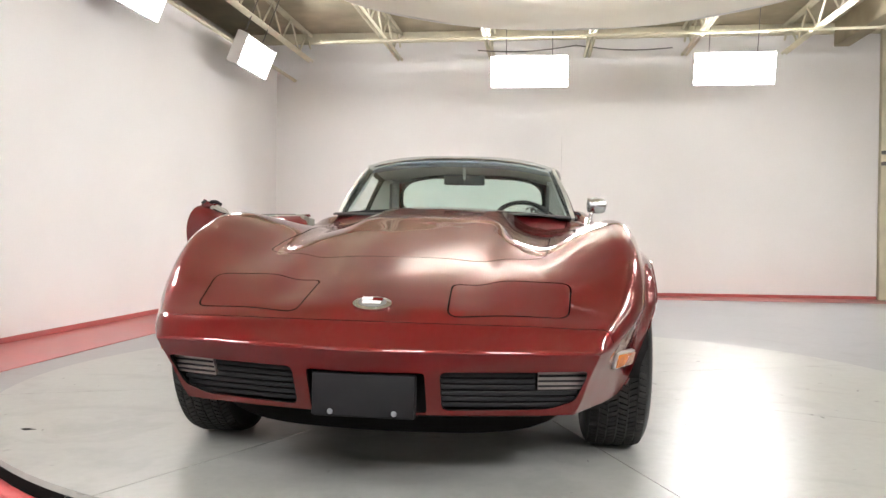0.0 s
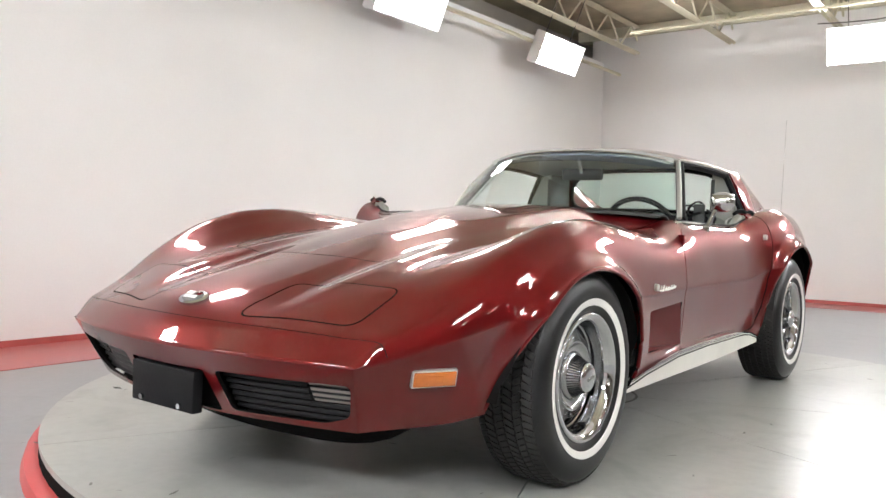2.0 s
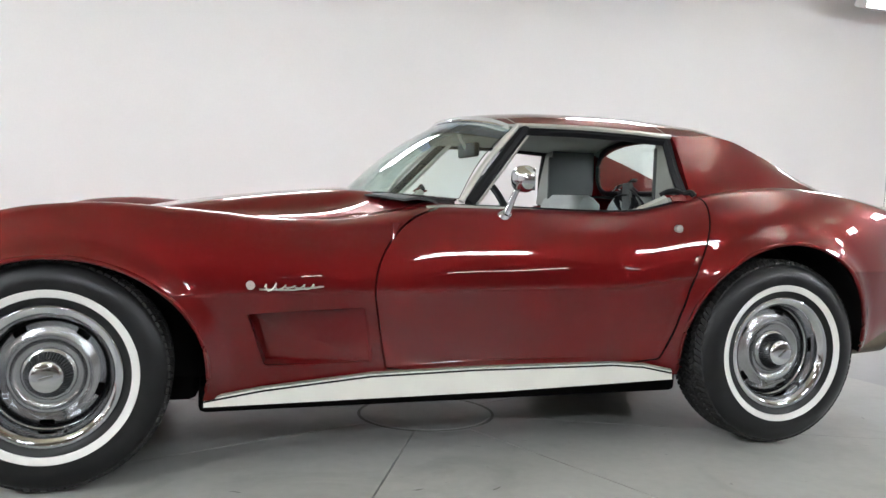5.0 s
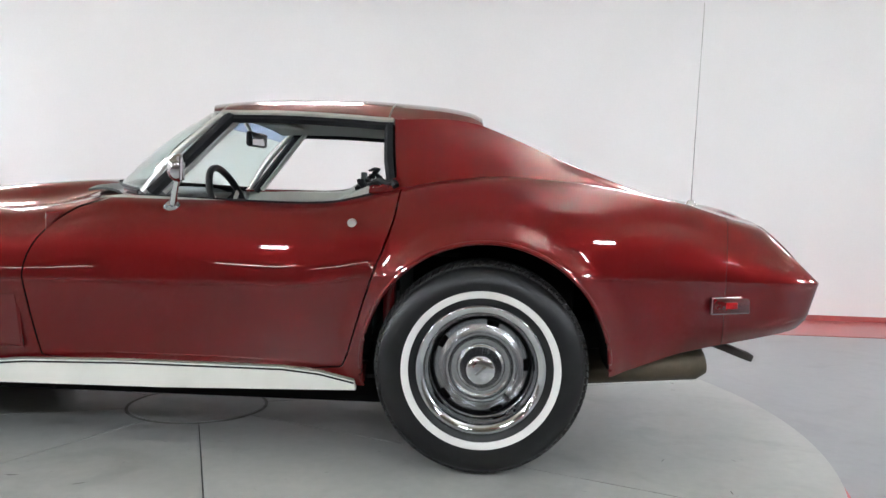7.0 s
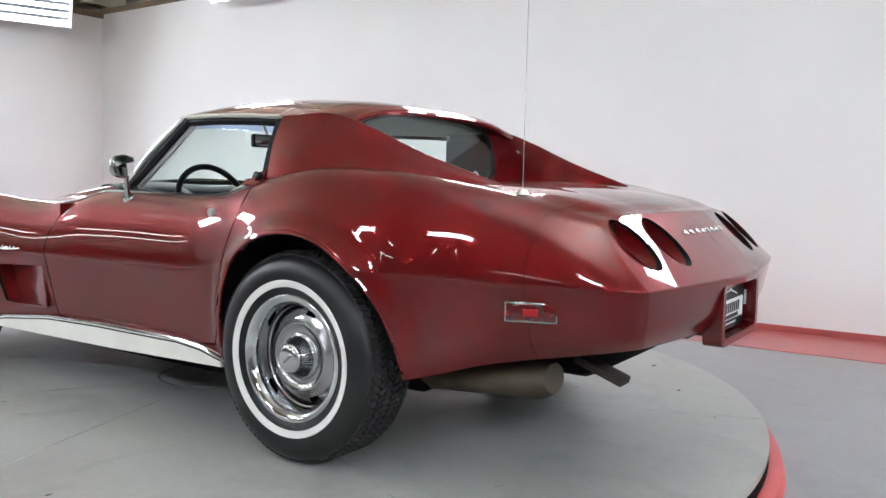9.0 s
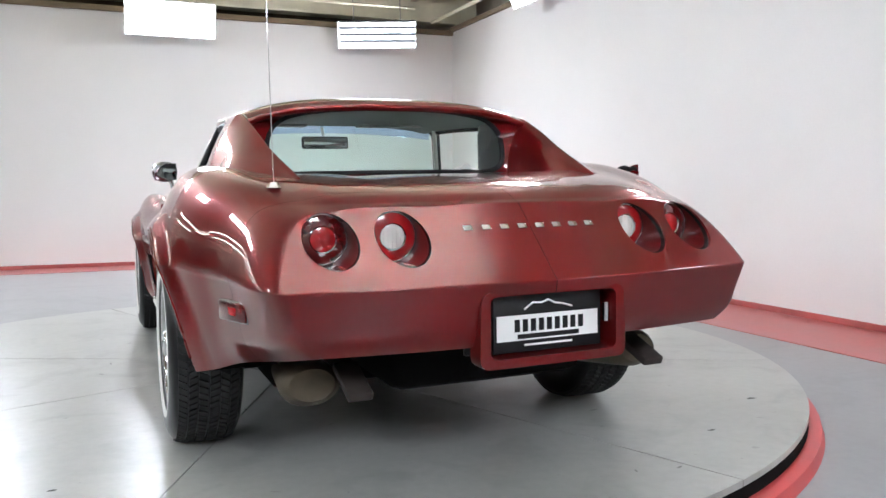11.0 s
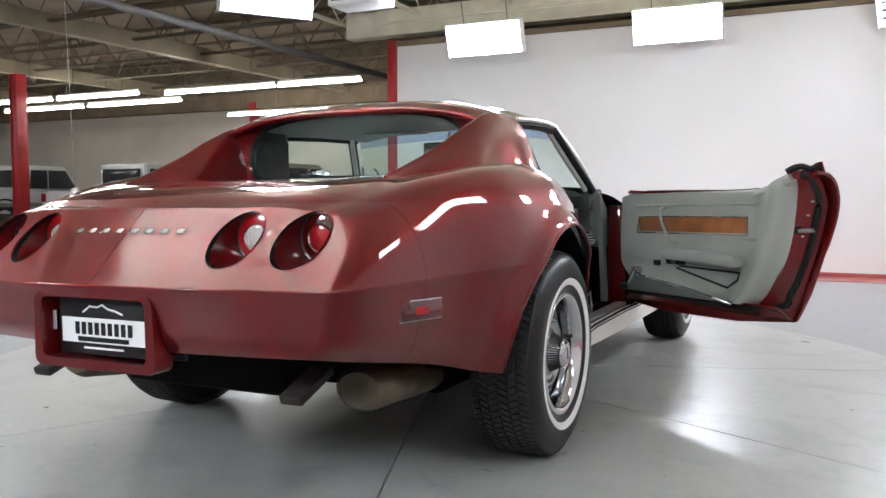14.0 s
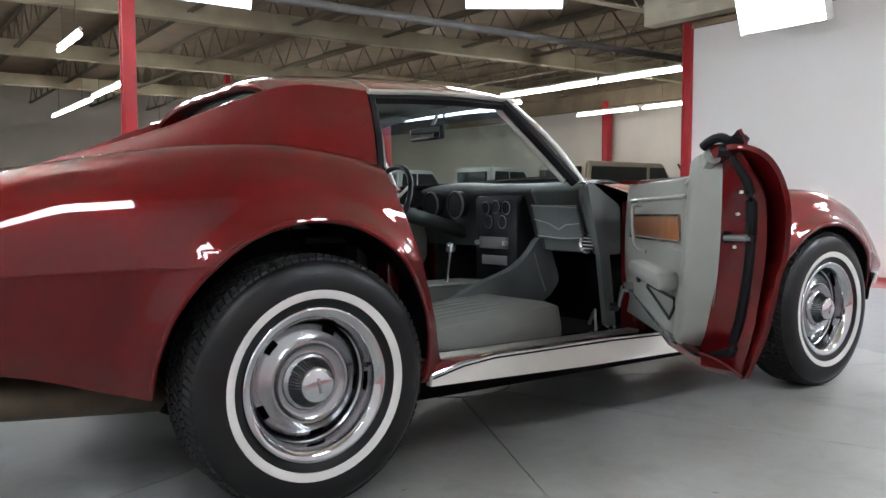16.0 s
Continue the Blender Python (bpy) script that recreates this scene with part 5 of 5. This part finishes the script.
structure("floor", boxed((WX - .2, SY - .2, FZ - .2), (EX, NY + .2, FZ)), FLOOR, "smooth grey epoxy floor")
structure("wall_west", boxed((WX - .2, SY, FZ), (WX, .5, 3.10)), WALL, "plain white studio wall")
structure("wall_west_tall", boxed((WX - .2, .5, FZ), (WX, NY, 3.44)), WALL, "plain white studio wall")
structure("wall_north", boxed((WX - .2, NY, FZ), (5.40, NY + .2, 3.80)), WALL, "plain white studio wall")
structure("wall_south", boxed((WX - .2, SY - .2, FZ), (4.33, SY, 3.05)), WALL, "plain white studio wall")
for n, (a, b) in enumerate((((WX, SY, FZ), (WX + .84, NY, FZ + .004)), ((WX + .84, NY - .75, FZ), (EX, NY, FZ + .004)), ((WX + .84, SY, FZ), (4.33, SY + .60, FZ + .004)))):
    structure("floor_stripe", boxed(a, b), REDPAINT, "red painted floor border")
for a, b in (((WX, SY + .02, FZ), (WX + .018, NY - .02, FZ + .05)), ((WX + .02, NY - .018, FZ), (5.40, NY, FZ + .05)), ((WX + .02, SY, FZ), (4.33, SY + .018, FZ + .05))):
    structure("baseboard", boxed(a, b, .004), REDPAINT, "low red baseboard")
# red posts where the partition ends
def post(name, x, y, top, w=.10):
    t = thing(name, "red painted steel column", "column", (x, y, 0), "steel columns")
    part("shaft", boxed((-w, -w * .9, FZ), (w, w * .9, top), .008), REDSTEEL, t)
    part("foot_plate", boxed((-w * 1.6, -w * 1.6, FZ), (w * 1.6, w * 1.6, FZ + .02), .003), REDSTEEL, t)
    for sx in (-1, 1):
        part("flange", boxed((sx * w - .012, -w * 1.15, FZ + .02), (sx * w + .012, w * 1.15, top), .004), REDSTEEL, t)
    return t


post("steel_column", 4.40, -6.90, 3.14, .052)
post("steel_column", 4.42, .36, 3.97, .046)
post("steel_column", 14.734, -8.363, 3.502, .11)
post("steel_column", 13.538, -14.966, 3.483, .09)
post("steel_column", 19.088, -5.97, 4.153, .060)

# turntable of eight wedge plates
tt = thing("turntable", "round pale grey turntable with a red skirt", "turntable", (.162, .095, 0))
RT = 2.393
for k in range(8):
    a0, a1 = radians(20.7 + 45 * k), radians(20.7 + 45 * (k + 1))
    g = .0022
    angs = np.linspace(a0, a1, 17)
    bm = bmesh.new()
    mid = (a0 + a1) / 2
    off = Vector((math.cos(mid), math.sin(mid), 0)) * (g / math.sin(radians(22.5)))
    rim = [Vector((RT * math.cos(a), RT * math.sin(a), 0)) for a in angs]
    rim[0] += Vector((-math.sin(a0), math.cos(a0), 0)) * g
    rim[-1] -= Vector((-math.sin(a1), math.cos(a1), 0)) * g
    top = [bm.verts.new(off)] + [bm.verts.new(p) for p in rim]
    bot = [bm.verts.new(v.co + Vector((0, 0, -.022))) for v in top]
    bm.faces.new(top)
    n = len(top)
    for q in range(n):
        bm.faces.new((top[q], bot[q], bot[(q + 1) % n], top[(q + 1) % n]))
    part("wedge_plate", bm, DISC, tt, flat=True)
part("centre_plate", disc((0, 0, .0005), .262, .004, "z", 56), DISC, tt, "round steel hatch in the middle")
part("hatch_ring", revolve([(.268, .0), (.268, .0018), (.280, .0018), (.280, .0)], 64, "z"), SCUFF, tt, "dark ring round the hatch")
part("deck", disc((0, 0, -.035), 2.34, .020, "z", 96), DARKMARK, tt)
part("recess", revolve([(2.36, -.0215), (2.391, -.0225), (2.393, -.075)], 120, "z"), INNER, tt)
part("skirt", revolve([(2.392, -.066), (2.420, -.064), (2.440, -.074), (2.452, FZ)], 120, "z"), SKIRT, tt, "red painted skirt")
random.seed(5)
MARKS = [(-1.47, -1.37, .030, 1), (-1.35, 1.62, .022, 1), (1.5, .9, .012, 1), (1.25, 1.6, .014, 1), (-.9, 1.9, .016, 1), (1.7, -.6, .012, 1), (-1.7, .2, .012, 1)]
MARKS += [(2.35 * math.cos(a) * q, 2.35 * math.sin(a) * q, random.uniform(.006, .022), random.uniform(.15, .6)) for a, q in [(random.uniform(0, 6.28), random.uniform(.45, .97)) for _ in range(58)]]
for (x, y, r, flat) in MARKS:
    bm = bmesh.new()
    turn = random.uniform(0, 3.14) if flat < 1 else 0
    c, s = math.cos(turn), math.sin(turn)
    pts = [(r * random.uniform(.6, 1.3) * math.cos(a), .5 * flat * r * random.uniform(.6, 1.3) * math.sin(a)) for a in np.linspace(0, 2 * math.pi, 12, endpoint=False)]
    bm.faces.new([bm.verts.new((x - .2 + c * u - s * v, y - .09 + s * u + c * v, .0010)) for u, v in pts])
    bmesh.ops.solidify(bm, geom=list(bm.faces), thickness=.0008)
    part("chip_mark", bm, DARKMARK if flat == 1 else SCUFF, tt, flat=True)


# lamps: four tubes in a white frame
def lamp(at, yaw, tilt, length=1.0, high=.40, bare=False, glow=TUBE):
    t = thing("tube_light", "four-tube white studio light, switched on", "studio light", (0, 0, 0), "studio lights")
    # A bare lamp gets an added black backing, so its tubes stand apart
    part("housing", boxed((-length / 2, .03, -high / 2), (length / 2, .06, high / 2), .006), BLACKPL if bare else HOUSING, t)
    for k in range(1 if bare else 5):
        z = -high / 2 + high * k / 4
        part("reflector", boxed((-length / 2, (-.035 if k in (0, 4) else .0), z - .008), (length / 2, .04, z + .008), .003), HOUSING, t)
    for k in range(4):
        z = -high / 2 + high * (k + .5) / 4
        part("tube", tube([(-length / 2 + .01, .005, z), (length / 2 - .01, .005, z)], .020 if bare else .026, 8), glow, t, "lit fluorescent tube")
    # End caps made deep to hold side light off the walls
    for x in (-length / 2, length / 2):
        part("end_cap", boxed((x - .006, -.10, -high / 2), (x + .006, .055, high / 2), .003), HOUSING, t)
    up = ((3.98 if at[0] < 5.6 else 4.45) - at[2]) / math.cos(radians(tilt))
    for x in (-.3, .3):
        part("hanger", tube([(length * x, .05, high / 2), (length * x, .05 + up * math.tan(radians(tilt)) * .0, up)], .006, 6), GREYSTEEL, t)
    t.matrix_basis = Matrix.Translation(at) @ Matrix.Rotation(radians(yaw), 4, "Z") @ Matrix.Rotation(radians(tilt), 4, "X")
    return t


# the face of a lamp looks along its own -y
lamp((.29, 7.30, 3.11), 0, 12, 1.08, .44, glow=BRIGHTTUBE)
lamp((3.08, 7.32, 3.11), 0, 12, 1.08, .44, glow=BRIGHTTUBE)
lamp((-3.32, 6.02, 3.12), 90, 22, 1.06, .40, glow=DIMTUBE)
lamp((-3.40, 3.0, 3.12), 90, 22, 1.06, .40, glow=DIMTUBE)
lamp((-3.42, -.35, 3.10), 90, 22, 1.06, .40, glow=DIMTUBE)
lamp((-3.40, -3.75, 3.11), 90, 22, 1.06, .40)
lamp((2.647, -6.305, 2.937), 180, 18, 1.05, .42, glow=BRIGHTTUBE)
lamp((0.188, -6.496, 2.937), 180, 18, 1.05, .42, glow=BRIGHTTUBE)
lamp((-2.482, -6.525, 2.928), 157, 18, 1.05, .36, True, DIMTUBE)
lamp((4.207, -3.673, 3.062), 235, 20, 1.05, .36)
# Unseen east lamps, added to match streaks reflected along the driver's side
lamp((6.4, -1.0, 3.2), 270, 20, 1.05, .40)
lamp((6.4, 2.2, 3.2), 270, 20, 1.05, .40)
lamp((6.2, 5.4, 3.2), 290, 20, 1.05, .36)

# Two unseen lamps, added to light the canopy's cloth from above
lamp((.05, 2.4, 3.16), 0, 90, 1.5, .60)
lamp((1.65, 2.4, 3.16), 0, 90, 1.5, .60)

# white canopy over the turntable
CR = 2.6
cn = thing("fabric_canopy", "round white fabric canopy hung from the ceiling", "canopy", (.80, 2.40, 2.86))
part("cloth", surf(lambda a, r: Vector((r * math.cos(a), r * math.sin(a), .25 * (r / CR) ** 2 + .010 * math.sin(9 * a) * r / CR)), np.linspace(0, 2 * math.pi, 73), np.linspace(.02, CR, 14), .01), FABRIC, cn)
part("hoop", revolve([(CR + .02 * math.cos(a), .26 + .02 * math.sin(a)) for a in np.linspace(0, 2 * math.pi, 8, endpoint=False)], 72, "z", True), HOUSING, cn)
for a in range(6):
    c, s = math.cos(a * math.pi / 3), math.sin(a * math.pi / 3)
    part("cord", tube([(CR * c, CR * s, .25), (CR * c, CR * s, 1.11)], .006, 5), GREYSTEEL, cn)

# ---- ceiling and workshop beyond ----
bm = boxed((-4.5, -8.0, 3.98), (5.6, 9.5, 4.06))
structure("ceiling", bm, DECKM, "tan ribbed steel roof deck")
bm = boxed((5.6, -26, 4.42), (32, 18, 4.5))
add_box(bm, (-4.5, -26, 4.42), (5.6, -8.0, 4.5))
add_box(bm, (-4.5, 9.5, 4.42), (5.6, 18, 4.5))
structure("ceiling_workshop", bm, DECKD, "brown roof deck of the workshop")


def truss(bm, a, b, z0, z1, r, step):
    """An open-web joist between two points of the plan."""
    a, b = Vector(a), Vector(b)
    n = max(2, int((b - a).length / step))
    for z in (z0, z1):
        for o in (-.03, .03):
            d = (b - a).normalized().cross(Vector((0, 0, 1))) * o
            add_tube(bm, [a + d + Vector((0, 0, z)), b + d + Vector((0, 0, z))], r, 4)
    for k in range(n):
        p, q = a.lerp(b, k / n), a.lerp(b, (k + 1) / n)
        m = (p + q) / 2
        add_tube(bm, [p + Vector((0, 0, z0)), m + Vector((0, 0, z1))], r * .6, 4)
        add_tube(bm, [m + Vector((0, 0, z1)), q + Vector((0, 0, z0))], r * .6, 4)


bm = bmesh.new()
for k in range(7):
    truss(bm, (-3.2 + 1.45 * k, -8.0, 0), (-3.2 + 1.45 * k, 9.4, 0), 3.54, 3.93, .026, .8)
structure("ceiling_joists", bm, BEIGE, "beige open-web roof joists")
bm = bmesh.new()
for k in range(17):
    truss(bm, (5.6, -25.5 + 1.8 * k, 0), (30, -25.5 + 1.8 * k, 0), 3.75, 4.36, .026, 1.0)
structure("ceiling_joists_workshop", bm, JOIST, "brown-grey open-web joists of the workshop")
for a, b in (((-4.2, SY - .35, 3.25), (5.3, SY - .12, 3.64)), ((-4.2, NY - .02, 3.805), (5.4, NY + .2, 3.97))):
    structure("ceiling_beam", boxed(a, b, .01), BEIGE, "beige painted roof beam")
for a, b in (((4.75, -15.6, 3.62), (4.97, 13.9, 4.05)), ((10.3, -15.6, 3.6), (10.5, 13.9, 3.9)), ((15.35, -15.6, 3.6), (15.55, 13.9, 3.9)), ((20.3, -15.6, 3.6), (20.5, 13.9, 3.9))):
    structure("ceiling_beam_workshop", boxed(a, b, .01), SHOPBEAM, "beige beam over the workshop, darkened for dim light")
bm = bmesh.new()
for a, b in (((WX - .1, SY - .02, 3.05), (4.33, SY + .05, 3.12)), ((WX - .05, SY, 3.10), (WX + .04, .5, 3.16))):
    add_box(bm, a, b, .006)
structure("wall_cap", bm, DECKD, "dark top rail of the partition")
bm = bmesh.new()
add_tube(bm, [(WX + .35, -6.8, 3.2), (WX + .35, 8.2, 3.2)], .025, 6)
add_tube(bm, [(-3.0, SY + .45, 3.30), (4.4, SY + .45, 3.30)], .02, 6)
add_tube(bm, [(-2.6, NY - 1.6, 3.45), (5.2, NY - 1.6, 3.5)], .02, 6)
structure("trim_conduit", bm, BEIGE, "conduit rails that carry the lights")
bm = bmesh.new()
for p, q in (((-.48, 3.52), (.96, 3.57)), ((.96, 3.57), (2.33, 3.51))):
    add_tube(bm, [(p[0] + (q[0] - p[0]) * k, 7.75, p[1] + (q[1] - p[1]) * k - .05 * math.sin(math.pi * k)) for k in np.linspace(0, 1, 9)], .009, 5)
structure("trim_cable", bm, GREYSTEEL, "slack dark cable between the joists")
bt = thing("wall_pilaster", "beige steel pilaster beside the white wall", "pilaster", (5.62, NY + .02, 0))
part("shaft", boxed((-.20, -.06, FZ - .002), (.20, .12, 3.97), .01), BEIGE, bt)
for z in (2.02, 1.86):
    part("bracket", boxed((-.20, -.16, z), (-.10, -.06, z + .05), .008), GREYSTEEL, bt)
ht = thing("ceiling_heater", "white boxed unit heater hung under the roof", "heater", (3.748, -4.956, 3.196))
part("case", boxed((-.36, -.22, -.02), (.36, .22, .30), .03), HOUSING, ht)
part("grille", boxed((-.30, .215, .04), (.30, .228, .24), .004), GREYSTEEL, ht)
for x in (-.3, .3):
    part("hanger", tube([(x, 0, .29), (x, 0, .80)], .008, 6), GREYSTEEL, ht)
structure("trim_pipe", tube([(5.80, 4.0, 3.02), (5.92, -15.9, 3.02)], .05, 10), GREYSTEEL, "dark pipe under the workshop roof")
structure("floor_workshop", boxed((EX, -26, FZ - .2), (32, 18, FZ - .002)), SHOPFLOOR, "worn brown-grey concrete floor")
bm = boxed((-4.5, -26, FZ - .2), (EX, SY - .2, FZ - .004))
add_box(bm, (-4.5, NY + .2, FZ - .2), (EX, 18, FZ - .004))
structure("floor_behind", bm, SHOPFLOOR, "concrete floor behind the partitions")
structure("wall_workshop_south", boxed((-4.5, -15.4, FZ), (32, -15.2, 4.42)), SHOPWALL, "off-white workshop wall")
# Added band standing in for the dark ceiling above this wall
structure("ceiling_edge_workshop", boxed((4.9, -15.18, 3.31), (26, -14.9, 4.40), .02), DECKD, "dark brown band in place of the ceiling edge over the workshop wall")
structure("wall_workshop_east", boxed((26, -16.0, FZ), (26.2, 18, 4.42)), SHOPWALL, "off-white workshop wall")
structure("wall_workshop_north", boxed((-4.5, 14, FZ), (26, 14.2, 4.42)), SHOPWALL, "off-white workshop wall")
structure("wall_workshop_west", boxed((-4.7, -16.0, FZ), (-4.5, 14, 4.42)), SHOPWALL, "off-white workshop wall")


def strip_light(x0, y0, x1, y1, z):
    t = thing("strip_light", "long fluorescent strip light, switched on", "strip light", (0, 0, 0), "workshop strip lights")
    a, b = Vector((x0, y0, z)), Vector((x1, y1, z))
    part("tube", tube([a, b], .030, 6), STRIP, t)
    up = Vector((0, 0, .07))
    part("tray", tube([a + up, b + up], .035, 4), HOUSING, t)
    for k in (.2, .8):
        p = a.lerp(b, k) + up
        part("hanger", tube([p, p + Vector((0, 0, 1.40))], .008, 4), GREYSTEEL, t)


for x0, x1, y in ((6.46, 8.37, -9.32), (8.47, 11.34, -9.32), (11.81, 14.30, -9.03), (14.49, 18.13, -9.03), (19.09, 22.92, -9.22), (11.91, 14.88, -10.37), (15.07, 17.94, -10.37), (8.18, 11.05, -13.63), (11.24, 13.35, -13.63),
                  (14.88, 18.13, -4.92), (19.09, 23.39, -5.11), (13.35, 16.60, -1.95), (17.17, 21.96, -2.05), (9.14, 10.67, -0.23), (11.05, 13.82, 2.45), (8.56, 11.43, 5.90), (13.35, 16.22, 5.90)):
    strip_light(x0, y, x1, y, 3.0)


# ---- parked vehicles and gear in the workshop ----
SUVPAINT = mat("black_paint", (0.006, 0.006, 0.007), 0.35, coat=0.4, spec=0.2, vary=0.1)
SILVER = mat("silver_paint", (0.42, 0.43, 0.44), 0.35, 0.3, coat=0.6, vary=0.05)
CREAMTOP = mat("cream_hardtop_paint", (0.42, 0.38, 0.29), 0.4, coat=0.4, vary=0.06)
TANSTRIPE = mat("tan_stripe", (0.35, 0.20, 0.09), 0.5, vary=0.05)
DARKGLASS = mat("dark_glass", (0.02, 0.022, 0.025), 0.05, vary=0.05)


def parked(name, label, paint, at, turn, open_bed):
    """A boxy truck, its front to +y of its own."""
    t = thing(name, label, "truck", at)
    t.rotation_euler = (0, 0, radians(turn))
    low = [(-2.25, .45), (2.2, .45), (2.28, .62), (2.22, .98), (.95, 1.06), (-2.2, 1.06), (-2.3, .75)]
    bm = prism(low, "x", -.9, .9)
    bmesh.ops.bevel(bm, geom=list(bm.edges), offset=.05, segments=2, affect="EDGES")
    part("body", bm, paint, t)
    back = -.75 if open_bed else -2.15
    cab = [(back, 1.05), (.95, 1.05), (.45, 1.70), (back + .08, 1.72)]
    bm = prism(cab, "x", -.78, .78)
    bmesh.ops.bevel(bm, geom=list(bm.edges), offset=.05, segments=2, affect="EDGES")
    part("cab", bm, paint if open_bed else CREAMTOP, t)
    for sx in (-1, 1):
        x = sorted((sx * .775, sx * .795))
        part("window", prism([(back + .15, 1.12), (-.18 if not open_bed else -.10, 1.12), (-.18 if not open_bed else -.10, 1.60), (back + .2, 1.60)], "x", *x), DARKGLASS, t)
        part("window", prism([(-.06, 1.12), (.75, 1.12), (.42, 1.60), (-.06, 1.60)], "x", *x), DARKGLASS, t)
        part("side_stripe", boxed((min(sx * .9, sx * .912), -2.1, .66), (max(sx * .9, sx * .912), 2.0, .76)), TANSTRIPE if not open_bed else GREYSTEEL, t)
        for y in (-1.35, 1.40):
            w = part("wheel", revolve([(.20, .10), (.36, .11), (.385, .07), (.385, -.07), (.36, -.11), (.20, -.10)], 28, "x", True), TYRE, t)
            w.location = (sx * .80, y, .385)
            part("rim", disc((sx * .06, 0, 0), .21, .06, "x", 20), STEEL, w)
            part("wheel_arch", revolve([(.43, sx * .915), (.47, sx * .92), (.47, sx * .80), (.43, sx * .80)], 24, "x", True), BLACKPL, t).location = (0, y, .40)
        part("tail_lamp", boxed((sx * .80 - .06, -2.31, .80), (sx * .80 + .06, -2.27, 1.0), .01), LENSR, t)
    part("rear_window", boxed((-.62, back - .01, 1.15), (.62, back + .06, 1.60), .02), DARKGLASS, t)
    part("rear_bumper", boxed((-.88, -2.42, .48), (.88, -2.28, .62), .02), CHROME if open_bed else BLACKPL, t)
    if not open_bed:
        sp = part("spare_wheel", revolve([(.02, -2.50), (.34, -2.50), (.37, -2.44), (.37, -2.32), (.02, -2.32)], 28, "y"), TYRE, t)
        sp.location = (-.25, 0, 1.0)
    part("plate", boxed((.30, -2.325, .72), (.62, -2.315, .84)), PLATEW, t)
    return t


parked("parked_suv", "black off-road truck with a cream hardtop and spare wheel", SUVPAINT, (10.81, -12.765, FZ - .002), 180, False)
parked("parked_pickup", "silver pickup truck parked in the workshop", SILVER, (14.208, -11.425, FZ - .002), 180, True)
parked("parked_pickup", "silver pickup truck parked in the workshop", SILVER, (17.749, -10.946, FZ - .002), 176, True)
parked("parked_suv", "black off-road truck with a cream hardtop and spare wheel", SUVPAINT, (21.002, -4.152, FZ - .002), 150, False)

st = thing("tripod_stand", "black equipment stand with red fittings beside the column", "stand", (5.164, -7.788, FZ - .002))
for a in (90, 210, 330):
    c, s = math.cos(radians(a)), math.sin(radians(a))
    part("leg", tube([(.42 * c, .42 * s, .0), (.05 * c, .05 * s, .75)], .018, 6), BLACKPL, st)
part("mast", tube([(0, 0, .7), (0, 0, 1.25)], .022, 8), BLACKPL, st)
part("head", boxed((-.13, -.10, 1.0), (.13, .10, 1.18), .02), BLACKPL, st)
part("tray", boxed((-.24, -.18, .62), (.24, .18, .72), .01), REDSTEEL, st)
part("arm", tube([(-.05, 0, 1.2), (.10, 0, 1.42)], .015, 6), BLACKPL, st)
for x, z in ((8.95, 1.95), (10.1, 1.47)):
    w = thing("wall_box", "small grey electrical box on the wall", "wall box", (x, -15.17, z))
    part("case", boxed((-.09, -.03, -.12), (.09, .05, .12), .01), GREYSTEEL, w)
    part("lid", boxed((-.08, .05, -.11), (.08, .058, .11), .004), GREYSTEEL, w)
